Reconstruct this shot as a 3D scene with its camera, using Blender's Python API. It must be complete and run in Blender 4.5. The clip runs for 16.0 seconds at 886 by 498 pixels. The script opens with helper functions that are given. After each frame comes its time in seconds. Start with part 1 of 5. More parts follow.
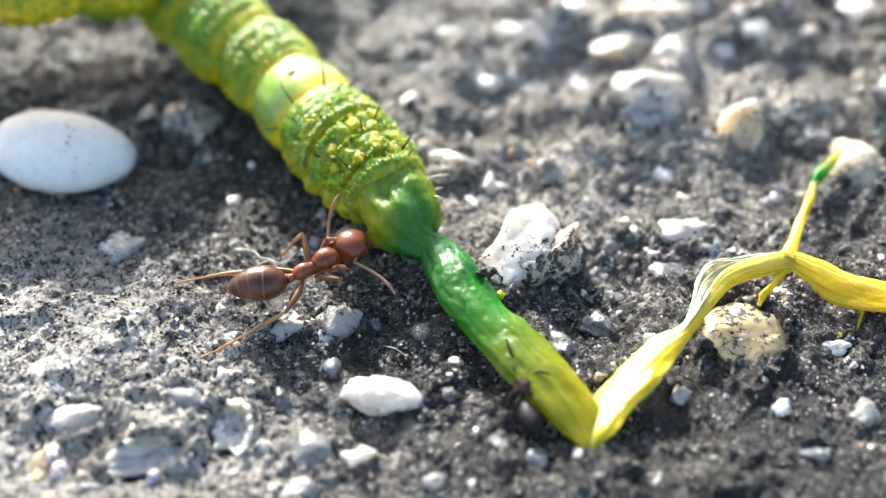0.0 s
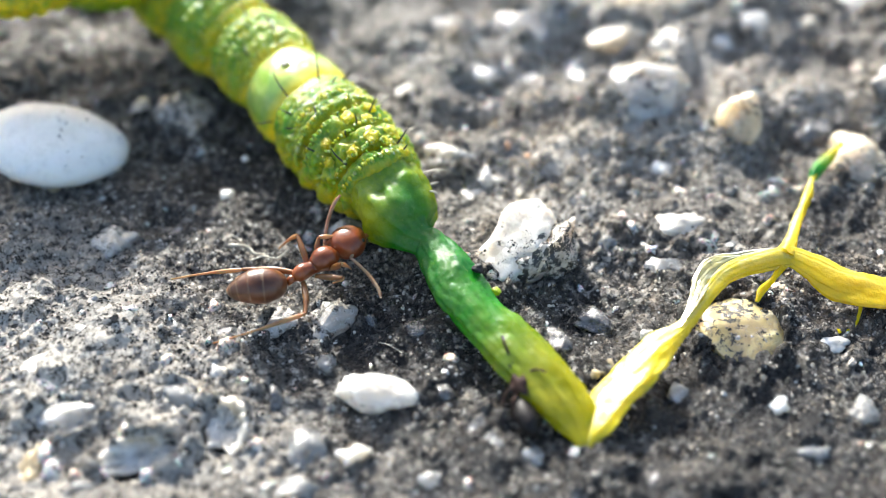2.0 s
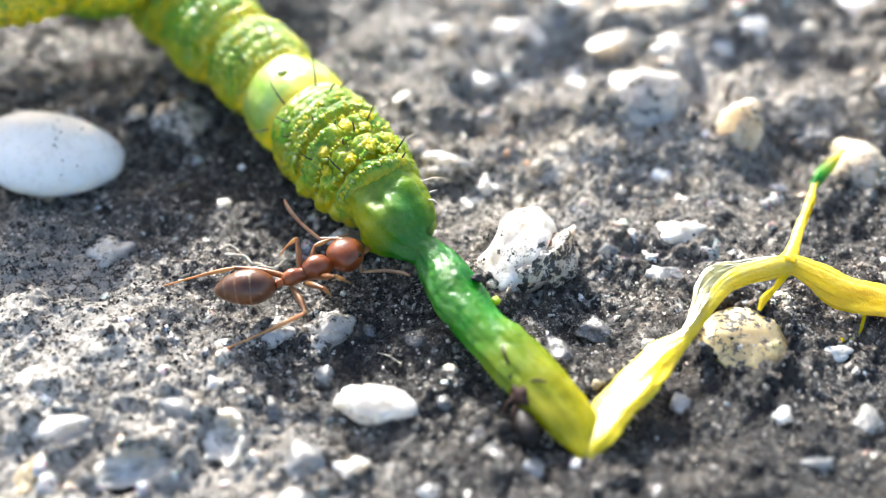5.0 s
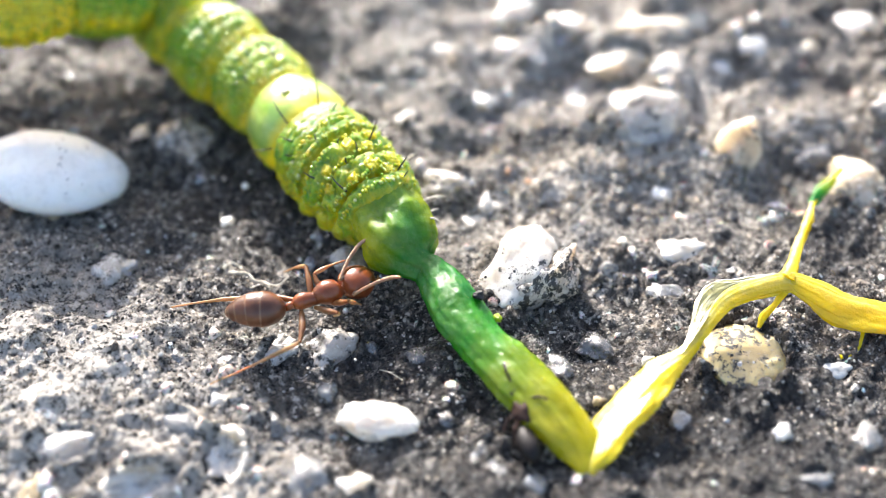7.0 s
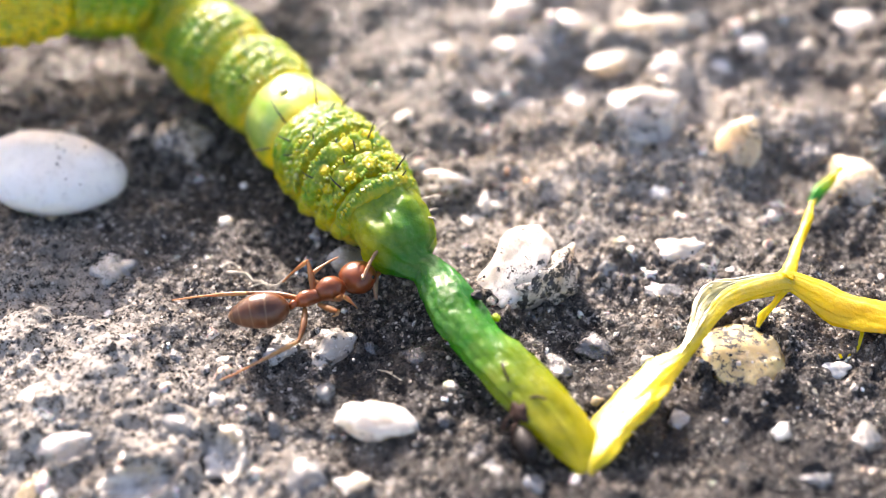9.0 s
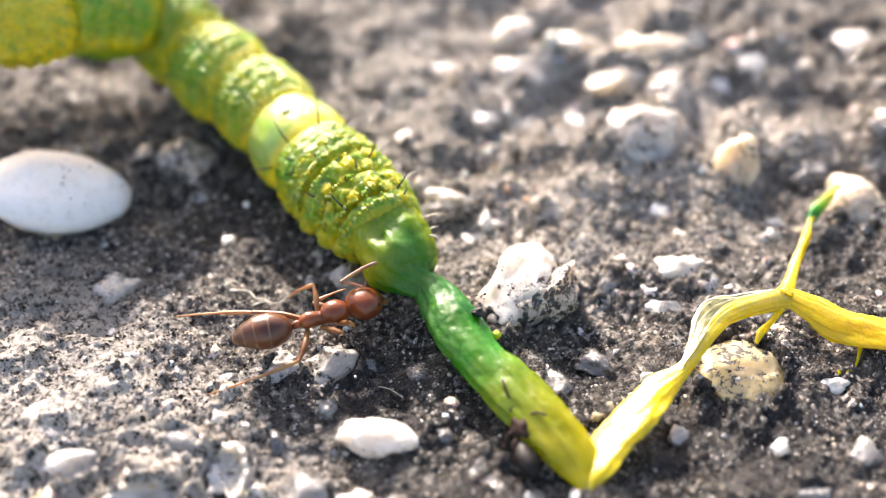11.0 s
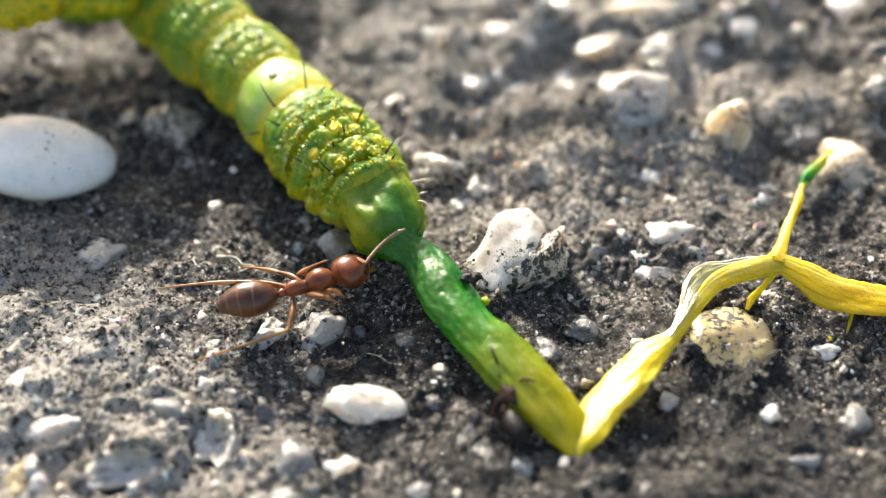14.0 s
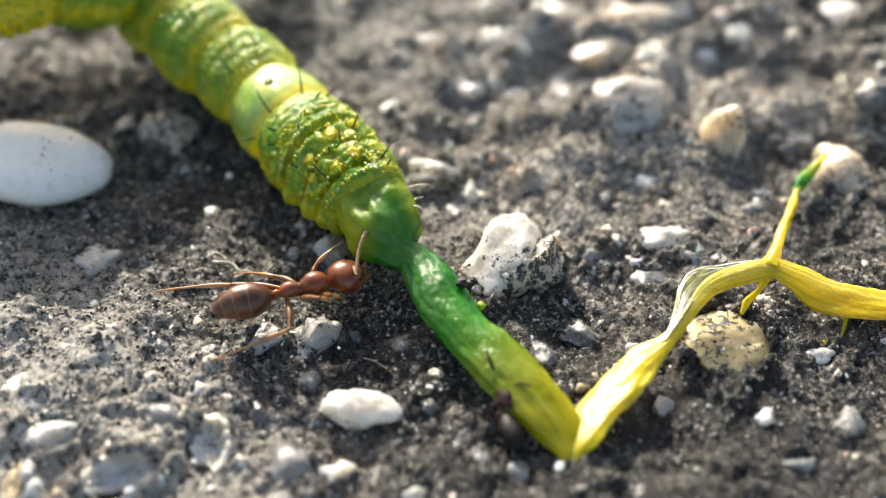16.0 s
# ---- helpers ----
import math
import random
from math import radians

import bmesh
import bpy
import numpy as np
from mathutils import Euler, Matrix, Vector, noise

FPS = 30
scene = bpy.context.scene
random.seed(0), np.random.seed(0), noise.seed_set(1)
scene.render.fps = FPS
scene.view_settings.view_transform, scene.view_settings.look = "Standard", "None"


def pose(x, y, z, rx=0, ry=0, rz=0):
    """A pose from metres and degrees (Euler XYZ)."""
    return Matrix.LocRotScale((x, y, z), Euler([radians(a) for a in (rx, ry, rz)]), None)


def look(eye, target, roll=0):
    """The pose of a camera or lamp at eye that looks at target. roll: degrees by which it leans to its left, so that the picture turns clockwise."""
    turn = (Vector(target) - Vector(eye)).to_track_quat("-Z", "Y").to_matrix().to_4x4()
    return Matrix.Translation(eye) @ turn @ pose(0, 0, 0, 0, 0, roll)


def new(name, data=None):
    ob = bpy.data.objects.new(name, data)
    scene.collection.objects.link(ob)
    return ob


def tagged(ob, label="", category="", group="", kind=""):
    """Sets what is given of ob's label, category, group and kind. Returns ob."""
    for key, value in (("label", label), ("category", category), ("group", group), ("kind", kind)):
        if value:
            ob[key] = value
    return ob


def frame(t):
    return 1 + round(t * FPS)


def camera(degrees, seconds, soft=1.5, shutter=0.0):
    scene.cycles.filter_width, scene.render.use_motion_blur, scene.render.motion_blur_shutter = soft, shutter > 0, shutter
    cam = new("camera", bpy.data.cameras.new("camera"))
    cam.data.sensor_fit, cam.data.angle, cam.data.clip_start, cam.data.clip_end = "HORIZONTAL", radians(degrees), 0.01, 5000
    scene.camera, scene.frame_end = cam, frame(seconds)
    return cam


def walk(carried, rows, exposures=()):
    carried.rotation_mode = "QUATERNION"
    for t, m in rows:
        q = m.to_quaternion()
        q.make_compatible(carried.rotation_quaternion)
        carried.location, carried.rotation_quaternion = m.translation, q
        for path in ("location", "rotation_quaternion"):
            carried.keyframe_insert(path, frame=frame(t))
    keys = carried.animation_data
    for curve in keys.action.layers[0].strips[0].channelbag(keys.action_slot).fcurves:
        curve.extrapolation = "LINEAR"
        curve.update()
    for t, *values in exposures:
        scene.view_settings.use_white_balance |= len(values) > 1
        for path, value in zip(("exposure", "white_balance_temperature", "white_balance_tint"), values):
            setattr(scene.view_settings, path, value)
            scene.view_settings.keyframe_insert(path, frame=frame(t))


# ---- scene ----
MM = 0.001            # all lengths below are in millimetres, turned into metres here
SECONDS = 16.0

cam = camera(38, SECONDS, soft=0.8)
cam.data.dof.use_dof = True
cam.data.dof.focus_distance = 20.0 * MM
cam.data.dof.aperture_fstop = 62.0


def at(x, y, z, rx=0, ry=0, rz=0):
    return pose(x * MM, y * MM, z * MM, rx, ry, rz)


walk(cam, [
    (0, at(-0.000, -14.991, 14.991, 45.000, 0.000, 0.000)),
    (0.5, at(0.011, -14.843, 14.946, 44.528, 0.040, 0.030)),
    (1, at(0.028, -14.770, 14.915, 44.405, -0.037, -0.067)),
    (1.5, at(0.023, -14.816, 14.932, 44.522, 0.003, -0.084)),
    (2, at(0.018, -14.721, 15.008, 44.222, -0.103, -0.105)),
    (2.5, at(0.071, -14.751, 14.918, 44.328, 0.053, -0.040)),
    (3, at(0.040, -14.632, 14.898, 44.079, -0.097, -0.203)),
    (5.5, at(0.006, -14.528, 14.923, 44.754, 0.004, -0.266)),
    (6, at(-0.031, -14.683, 15.021, 45.259, 0.027, -0.195)),
    (6.5, at(0.028, -14.609, 15.020, 45.010, 0.169, -0.142)),
    (7, at(-0.011, -14.661, 15.018, 45.274, 0.002, -0.284)),
    (7.5, at(0.041, -14.668, 15.053, 45.256, 0.129, -0.174)),
    (8, at(0.036, -14.625, 14.985, 45.160, 0.133, -0.234)),
    (8.5, at(0.037, -14.658, 14.945, 45.304, 0.113, -0.259)),
    (9, at(0.052, -14.616, 15.014, 45.174, 0.122, -0.256)),
    (11.5, at(0.111, -14.933, 15.161, 46.216, 0.364, -0.239)),
    (12, at(0.144, -15.137, 15.280, 46.027, 0.327, -0.216)),
    (12.5, at(0.193, -15.155, 15.157, 45.965, 0.423, -0.123)),
    (13, at(0.177, -14.878, 15.027, 45.186, 0.255, -0.274)),
    (13.5, at(0.169, -14.811, 14.969, 45.101, 0.117, -0.424)),
    (14, at(0.172, -14.674, 14.930, 44.719, 0.139, -0.444)),
    (14.5, at(0.174, -14.770, 14.947, 45.066, 0.124, -0.438)),
    (15, at(0.136, -14.716, 14.899, 44.906, 0.012, -0.534)),
    (15.5, at(0.192, -14.775, 14.960, 45.106, 0.095, -0.504)),
    (16, at(0.191, -14.740, 14.939, 45.056, 0.109, -0.623)),
], exposures=[
    (0, 1.22, 6110, 7), (3, 1.28, 6160, 8), (5.5, 1.45, 6160, 10), (7, 1.51, 6300, 13), (9, 1.45, 6900, 22), (11.5, 1.38, 6950, 17), (12.5, 1.12, 7050, 12), (14, 0.91, 6850, 9), (16, 0.79, 6800, 8),
])

# ---------------------------------------------------------------- light
SUN_ELEVATION, SUN_AZIMUTH = 27.0, -18.0      # degrees; azimuth from +y towards +x

world = bpy.data.worlds.new("world")
scene.world = world
world.use_nodes = True
wn = world.node_tree
sky = wn.nodes.new("ShaderNodeTexSky")
sky.sky_type = "NISHITA"
sky.sun_disc = False
sky.sun_elevation = radians(SUN_ELEVATION)
sky.sun_rotation = radians(SUN_AZIMUTH)
sky.dust_density, sky.ozone_density = 3.0, 0.4
wn.nodes["Background"].inputs["Strength"].default_value = 0.15
wn.links.new(sky.outputs["Color"], wn.nodes["Background"].inputs["Color"])

sun_data = bpy.data.lights.new("sun", "SUN")
sun_data.energy = 4.9
sun_data.angle = radians(0.53)
sun_data.color = (1.0, 0.95, 0.87)
sun = new("sun", sun_data)
_az, _el = radians(SUN_AZIMUTH), radians(SUN_ELEVATION)
_to_sun = Vector((math.sin(_az) * math.cos(_el), math.cos(_az) * math.cos(_el), math.sin(_el)))
sun.matrix_world = look(_to_sun * 0.5, (0, 0, 0))


# ---------------------------------------------------------------- materials
class Mat:
    """A node material on the Principled shader, with short helpers."""

    def __init__(self, name, **inputs):
        self.m = bpy.data.materials.new(name)
        self.m.use_nodes = True
        self.t = self.m.node_tree
        self.p = self.t.nodes["Principled BSDF"]
        self.out = self.t.nodes["Material Output"]
        self.co = self.t.nodes.new("ShaderNodeTexCoord").outputs["Object"]
        self.put(**inputs)

    def put(self, **inputs):
        for key, value in inputs.items():
            self.link(value, self.p.inputs[key.replace("_", " ")])

    def link(self, value, socket):
        if hasattr(value, "is_output"):
            self.t.links.new(value, socket)
        elif isinstance(value, (tuple, list)) and len(value) == 3 and socket.type == "RGBA":
            socket.default_value = (*value, 1)
        else:
            socket.default_value = value

    def noise(self, size, detail=4, rough=0.55, lift=0.0):
        """Noise whose features are about size millimetres across."""
        n = self.t.nodes.new("ShaderNodeTexNoise")
        n.noise_dimensions = "4D"
        self.link(self.co, n.inputs["Vector"])
        n.inputs["Scale"].default_value = 1.0 / (size * MM)
        n.inputs["Detail"].default_value = detail
        n.inputs["Roughness"].default_value = rough
        n.inputs["W"].default_value = lift
        return n.outputs["Fac"]

    def cells(self, size, feature="F1", out="Distance"):
        n = self.t.nodes.new("ShaderNodeTexVoronoi")
        n.feature = feature
        self.link(self.co, n.inputs["Vector"])
        n.inputs["Scale"].default_value = 1.0 / (size * MM)
        return n.outputs[out]

    def ramp(self, fac, *stops):
        n = self.t.nodes.new("ShaderNodeValToRGB")
        self.link(fac, n.inputs["Fac"])
        e = n.color_ramp.elements
        while len(e) < len(stops):
            e.new(0.5)
        for one, (place, colour) in zip(e, stops):
            one.position = place
            one.color = (colour, colour, colour, 1) if isinstance(colour, (int, float)) else (*colour, 1)
        return n.outputs["Color"]

    def mix(self, fac, a, b, blend="MIX"):
        n = self.t.nodes.new("ShaderNodeMix")
        n.data_type = "RGBA"
        n.blend_type = blend
        self.link(fac, n.inputs[0])
        for value, socket in ((a, n.inputs[6]), (b, n.inputs[7])):
            self.link(value, socket)
        return n.outputs[2]

    def maths(self, op, a, b=0.0):
        n = self.t.nodes.new("ShaderNodeMath")
        n.operation = op
        self.link(a, n.inputs[0])
        self.link(b, n.inputs[1])
        return n.outputs[0]

    def bump(self, height, depth, strength=1.0):
        n = self.t.nodes.new("ShaderNodeBump")
        self.link(height, n.inputs["Height"])
        n.inputs["Distance"].default_value = depth * MM
        n.inputs["Strength"].default_value = strength
        self.t.links.new(n.outputs["Normal"], self.p.inputs["Normal"])
        self.t.links.new(n.outputs["Normal"], self.p.inputs["Coat Normal"])
        return n.outputs["Normal"]

    def island(self):
        return self.t.nodes.new("ShaderNodeNewGeometry").outputs["Random Per Island"]

    def random(self):
        return self.t.nodes.new("ShaderNodeObjectInfo").outputs["Random"]

    def attr(self, name):
        n = self.t.nodes.new("ShaderNodeAttribute")
        n.attribute_name = name
        return n.outputs["Fac"]

    def translucent(self, colour, share):
        """Lets part of the light through a thin body."""
        tr = self.t.nodes.new("ShaderNodeBsdfTranslucent")
        self.link(colour, tr.inputs["Color"])
        mx = self.t.nodes.new("ShaderNodeMixShader")
        mx.inputs[0].default_value = share
        self.t.links.new(self.p.outputs[0], mx.inputs[1])
        self.t.links.new(tr.outputs[0], mx.inputs[2])
        self.t.links.new(mx.outputs[0], self.out.inputs["Surface"])
        return self


def mat_mortar():
    """Weathered mortar: sand grains of many tints lying flush in a dark binder, with black crust and pale dust over them."""
    m = Mat("mortar", Roughness=0.5)
    plain = m.co
    # the grains' outlines are ragged: the place is shaken a little first
    shake = m.t.nodes.new("ShaderNodeTexNoise")
    m.link(plain, shake.inputs["Vector"])
    shake.inputs["Scale"].default_value, shake.inputs["Detail"].default_value = 1.0 / (0.09 * MM), 5.0
    push = m.t.nodes.new("ShaderNodeVectorMath")
    push.operation = "MULTIPLY_ADD"
    m.link(shake.outputs["Color"], push.inputs[0])
    push.inputs[1].default_value = (0.11 * MM,) * 3
    m.link(plain, push.inputs[2])
    m.co = push.outputs["Vector"]

    def tint(size):
        split = m.t.nodes.new("ShaderNodeSeparateColor")
        m.link(m.cells(size, "F1", "Color"), split.inputs["Color"])
        return split.outputs["Red"], m.cells(size)

    coarse, coarse_d = tint(0.24)
    fine, fine_d = tint(0.11)
    m.co = plain
    colour_a = m.ramp(coarse, (0.0, (0.016, 0.014, 0.013)), (0.34, (0.07, 0.058, 0.048)), (0.56, (0.22, 0.185, 0.15)), (0.76, (0.46, 0.40, 0.32)), (0.90, (0.76, 0.71, 0.63)))
    colour_b = m.ramp(fine, (0.0, (0.012, 0.011, 0.010)), (0.40, (0.05, 0.042, 0.036)), (0.60, (0.22, 0.185, 0.15)), (0.78, (0.54, 0.48, 0.40)), (0.92, (0.84, 0.80, 0.73)))
    base = m.mix(m.ramp(m.noise(0.35, 5, 0.7, 2.0), (0.44, 0.0), (0.56, 1.0)), colour_a, colour_b)
    # fine black specks of crust over everything
    speck = m.ramp(m.noise(0.13, 8, 0.80), (0.495, 0.97), (0.525, 0.0))
    base = m.mix(speck, base, (0.012, 0.011, 0.011))
    broad = m.ramp(m.noise(2.6, 4, 0.6, 3.0), (0.40, (0.50, 0.49, 0.49)), (0.55, (1.0, 0.98, 0.95)))
    base = m.mix(0.75, base, broad, "MULTIPLY")
    warm = m.ramp(m.noise(0.8, 6, 0.65, 7.0), (0.54, 0.0), (0.70, 1.0))
    base = m.mix(m.maths("MULTIPLY", warm, 0.5), base, (0.30, 0.22, 0.14))
    drift = m.maths("MULTIPLY", m.attr("dust"), m.ramp(m.noise(0.14, 8, 0.80, 17.0), (0.46, 0.0), (0.50, 0.95)))
    base = m.mix(drift, base, (0.74, 0.68, 0.59))
    # black crust, with shade beside the caterpillar darkened in through the same mask
    crust = m.maths("MULTIPLY", m.attr("grime_shade"), m.ramp(m.noise(0.14, 9, 0.82, 23.0), (0.53, 1.0), (0.62, 0.0)))
    base = m.mix(crust, base, (0.018, 0.017, 0.018))
    m.put(Specular_IOR_Level=m.ramp(m.noise(0.06, 5, 0.7, 37.0), (0.50, 0.35), (0.58, 1.0)))
    m.put(Base_Color=base, Roughness=m.ramp(m.noise(0.10, 5, 0.7, 5.0), (0.42, 0.08), (0.60, 0.55)))
    dome = m.maths("ADD", m.maths("MULTIPLY", coarse_d, -0.5), m.maths("MULTIPLY", fine_d, -0.3))
    m.bump(m.maths("ADD", dome, m.noise(0.11, 9, 0.80)), 0.13, 1.0)
    return m.m


def grain_colours(m):
    r = m.island()
    colour = m.ramp(r, (0.0, (0.012, 0.011, 0.010)), (0.34, (0.03, 0.026, 0.022)), (0.48, (0.15, 0.12, 0.09)), (0.58, (0.32, 0.28, 0.24)),
                    (0.74, (0.44, 0.37, 0.28)), (0.92, (0.62, 0.58, 0.52)))
    return r, colour


def mat_grain(name, dirt):
    m = Mat(name, Specular_IOR_Level=0.4)
    r, colour = grain_colours(m)
    # dark dirt mottles each grain
    m.put(Base_Color=m.mix(m.ramp(m.noise(0.045, 6, 0.7), (0.46, 0.0), (0.58, dirt)), colour, (0.016, 0.014, 0.012)),
          Roughness=m.ramp(m.noise(0.05, 3, 0.6, 4.0), (0.4, 0.10), (0.6, 0.45)))
    m.bump(m.noise(0.035, 4, 0.7), 0.03, 0.8)
    return m.m


def mat_chip():
    """Pale quartz chips, from chalky white to cloudy glass."""
    m = Mat("quartz_chip", Roughness=0.2, Subsurface_Weight=0.4, Subsurface_Scale=0.12 * MM, Coat_Weight=0.8, Coat_Roughness=0.05, IOR=1.5)
    r = m.island()
    colour = m.ramp(r, (0.0, (0.50, 0.51, 0.52)), (0.3, (0.66, 0.62, 0.55)), (0.55, (0.80, 0.77, 0.72)), (0.8, (0.58, 0.46, 0.32)), (0.95, (0.84, 0.83, 0.80)))
    # dark dirt in fine specks
    dirt = m.ramp(m.noise(0.06, 6, 0.75), (0.50, 0.0), (0.56, 0.9))
    m.put(Base_Color=m.mix(dirt, colour, (0.03, 0.026, 0.02)), Transmission_Weight=m.ramp(r, (0.0, 0.5), (0.25, 0.5), (0.35, 0.0)))
    m.bump(m.noise(0.05, 5, 0.7), 0.025, 0.7)
    return m.m


def mat_clear_grain():
    m = Mat("clear_sand_grain", Roughness=0.06, Transmission_Weight=0.75, IOR=1.45)
    m.put(Base_Color=m.ramp(m.island(), (0.0, (0.45, 0.43, 0.40)), (0.5, (0.70, 0.66, 0.58)), (1.0, (0.60, 0.50, 0.38))))
    m.bump(m.noise(0.03, 4, 0.7), 0.02, 0.8)
    return m.m


def mat_quartz(name, colour, shade, gloss, stain=0.5, clear=0.0, soft=0.85, stain_colour=(0.03, 0.027, 0.022), sheen=0.2):
    """Milky to clear quartz with dirt clinging to it in specks."""
    m = Mat(name, Roughness=gloss, Transmission_Weight=clear, IOR=1.5, Subsurface_Weight=soft,
            Subsurface_Scale=0.7 * MM, Subsurface_Radius=(1.0, 0.88, 0.7), Coat_Weight=0.7, Coat_Roughness=sheen)
    body = m.mix(m.ramp(m.noise(0.55, 5, 0.6), (0.38, 0.0), (0.68, 1.0)), colour, shade)
    vein = m.ramp(m.noise(0.2, 6, 0.7, 4.0), (0.50, 0.0), (0.70, 0.6))
    body = m.mix(vein, body, tuple(0.72 * c for c in shade))
    dirt = m.ramp(m.noise(0.11, 7, 0.76, 9.0), (0.60 - 0.11 * stain, 0.0), (0.62 - 0.11 * stain, 1.0))
    spread = m.ramp(m.noise(0.5, 4, 0.6, 2.0), (0.56 - 0.13 * stain, 0.0), (0.62 - 0.11 * stain, 1.0))
    mask = m.maths("MULTIPLY", dirt, spread)
    m.put(Base_Color=m.mix(mask, body, stain_colour), Roughness=m.mix(mask, (gloss,) * 3, (0.8,) * 3))
    if clear:
        m.put(Transmission_Weight=m.mix(mask, (clear,) * 3, (0.0,) * 3))
    m.bump(m.noise(0.14, 7, 0.68), 0.05, 0.7)
    return m.m


def mat_skin():
    """Caterpillar skin: wet green with saturated yellow folds and olive mottling."""
    m = Mat("caterpillar_skin", Roughness=0.3, Specular_IOR_Level=0.3, Subsurface_Weight=0.75, Subsurface_Scale=0.3 * MM,
            Subsurface_Radius=(0.9, 1.0, 0.12), Coat_Weight=0.8, Coat_Roughness=0.10)
    green = m.mix(m.ramp(m.noise(0.38, 5, 0.65), (0.42, 0.0), (0.58, 1.0)), (0.11, 0.31, 0.004), (0.24, 0.40, 0.006))
    mottled = m.mix(m.ramp(m.noise(0.16, 6, 0.7, 5.0), (0.50, 0.0), (0.62, 0.85)), green, (0.50, 0.50, 0.02))
    # fresh green and dark olive mottling, both weighted by one mask
    fresh = m.ramp(m.noise(0.45, 4, 0.6, 15.0), (0.46, 0.0), (0.58, 0.9))
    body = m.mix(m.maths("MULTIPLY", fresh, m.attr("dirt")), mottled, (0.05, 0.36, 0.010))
    body = m.mix(m.maths("MULTIPLY", m.attr("yellow"), m.ramp(m.noise(0.22, 5, 0.65, 3.0), (0.38, 0.35), (0.52, 1.0))), body, (0.86, 0.66, 0.003))
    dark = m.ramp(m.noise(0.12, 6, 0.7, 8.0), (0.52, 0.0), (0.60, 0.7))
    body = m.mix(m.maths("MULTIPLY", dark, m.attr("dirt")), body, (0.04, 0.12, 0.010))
    wet = m.mix(m.ramp(m.noise(0.2, 5, 0.6, 21.0), (0.44, 0.0), (0.58, 1.0)), (0.86, 0.68, 0.004), (0.42, 0.60, 0.04))
    body = m.mix(m.attr("granule"), body, wet)
    m.put(Base_Color=body)
    m.bump(m.noise(0.10, 6, 0.66), 0.06, 0.8)
    m.translucent(body, 0.22)
    return m.m


def mat_granule():
    """Wet beads on the skin, from lemon yellow to glassy pale green."""
    m = Mat("skin_granule", Roughness=0.12, Subsurface_Weight=0.7, Subsurface_Scale=0.08 * MM, Subsurface_Radius=(1.0, 1.0, 0.4),
            Coat_Weight=1.0, Coat_Roughness=0.14)
    colour = m.ramp(m.island(), (0.0, (0.66, 0.56, 0.006)), (0.3, (0.46, 0.50, 0.008)), (0.6, (0.22, 0.42, 0.008)), (0.85, (0.42, 0.54, 0.05)), (1.0, (0.62, 0.68, 0.26)))
    m.put(Base_Color=colour)
    m.bump(m.noise(0.04, 5, 0.7), 0.025, 0.9)
    m.translucent(colour, 0.25)
    return m.m


def mat_plate():
    m = Mat("caterpillar_plate", Roughness=0.5, Subsurface_Weight=0.65, Subsurface_Scale=0.35 * MM,
            Subsurface_Radius=(0.9, 1.0, 0.3), Coat_Weight=1.0, Coat_Roughness=0.22, Coat_IOR=1.6, Specular_IOR_Level=0.3)
    body = m.mix(m.ramp(m.noise(0.5, 4), (0.4, 0.0), (0.66, 1.0)), (0.22, 0.38, 0.03), (0.38, 0.50, 0.10))
    m.put(Base_Color=m.mix(m.attr("yellow"), body, (0.86, 0.66, 0.004)))
    m.bump(m.noise(0.24, 5, 0.6), 0.05, 0.4)
    return m.m


def mat_gut(name, share, gloss, soft=0.6, coat=0.35):
    """Torn gut: deep green at the body, yellow along the drawn-out strap."""
    m = Mat(name, Roughness=0.34, Subsurface_Weight=soft, Subsurface_Scale=0.35 * MM, Subsurface_Radius=(1.0, 0.9, 0.08),
            Specular_IOR_Level=0.25, Coat_Weight=coat, Coat_Roughness=0.18)
    place = m.maths("ADD", m.attr("along"), m.maths("MULTIPLY", m.maths("SUBTRACT", m.noise(0.45, 5), 0.5), 0.16))
    colour = m.ramp(place, (0.00, (0.34, 0.46, 0.008)), (0.04, (0.12, 0.30, 0.008)), (0.09, (0.03, 0.22, 0.012)), (0.14, (0.012, 0.22, 0.016)), (0.22, (0.004, 0.18, 0.013)),
                    (0.30, (0.04, 0.30, 0.012)), (0.37, (0.19, 0.31, 0.003)), (0.47, (0.46, 0.42, 0.001)),
                    (0.62, (0.86, 0.68, 0.0005)), (1.0, (0.86, 0.54, 0.0)))
    colour = m.mix(m.maths("MULTIPLY", m.attr("side"), 0.9), colour, (0.60, 0.58, 0.004))
    deep = m.ramp(m.noise(0.30, 5, 0.65, 12.0), (0.46, 0.0), (0.62, 0.5))
    colour = m.mix(m.maths("MULTIPLY", deep, m.ramp(m.attr("along"), (0.10, 1.0), (0.34, 0.25))), colour, (0.025, 0.19, 0.010))
    pale = m.ramp(m.noise(0.09, 7, 0.75, 6.0), (0.60, 0.0), (0.72, 0.3))
    colour = m.mix(pale, colour, (0.60, 0.76, 0.16))
    # whitish film, which also paints the wet highlight along the upper edge
    skin = m.maths("MULTIPLY", m.attr("film_sheen"), m.ramp(m.noise(0.25, 6, 0.7, 19.0), (0.36, 0.2), (0.58, 1.0)))
    colour = m.mix(skin, colour, (0.80, 0.77, 0.34))
    m.put(Base_Color=colour, Roughness=m.ramp(m.noise(0.3, 4, 0.6, 2.0), (0.4, 0.5 * gloss), (0.65, 1.3 * gloss)))
    m.bump(m.noise(0.22, 6, 0.62), 0.07, 0.7)
    m.translucent(colour, share)
    return m.m


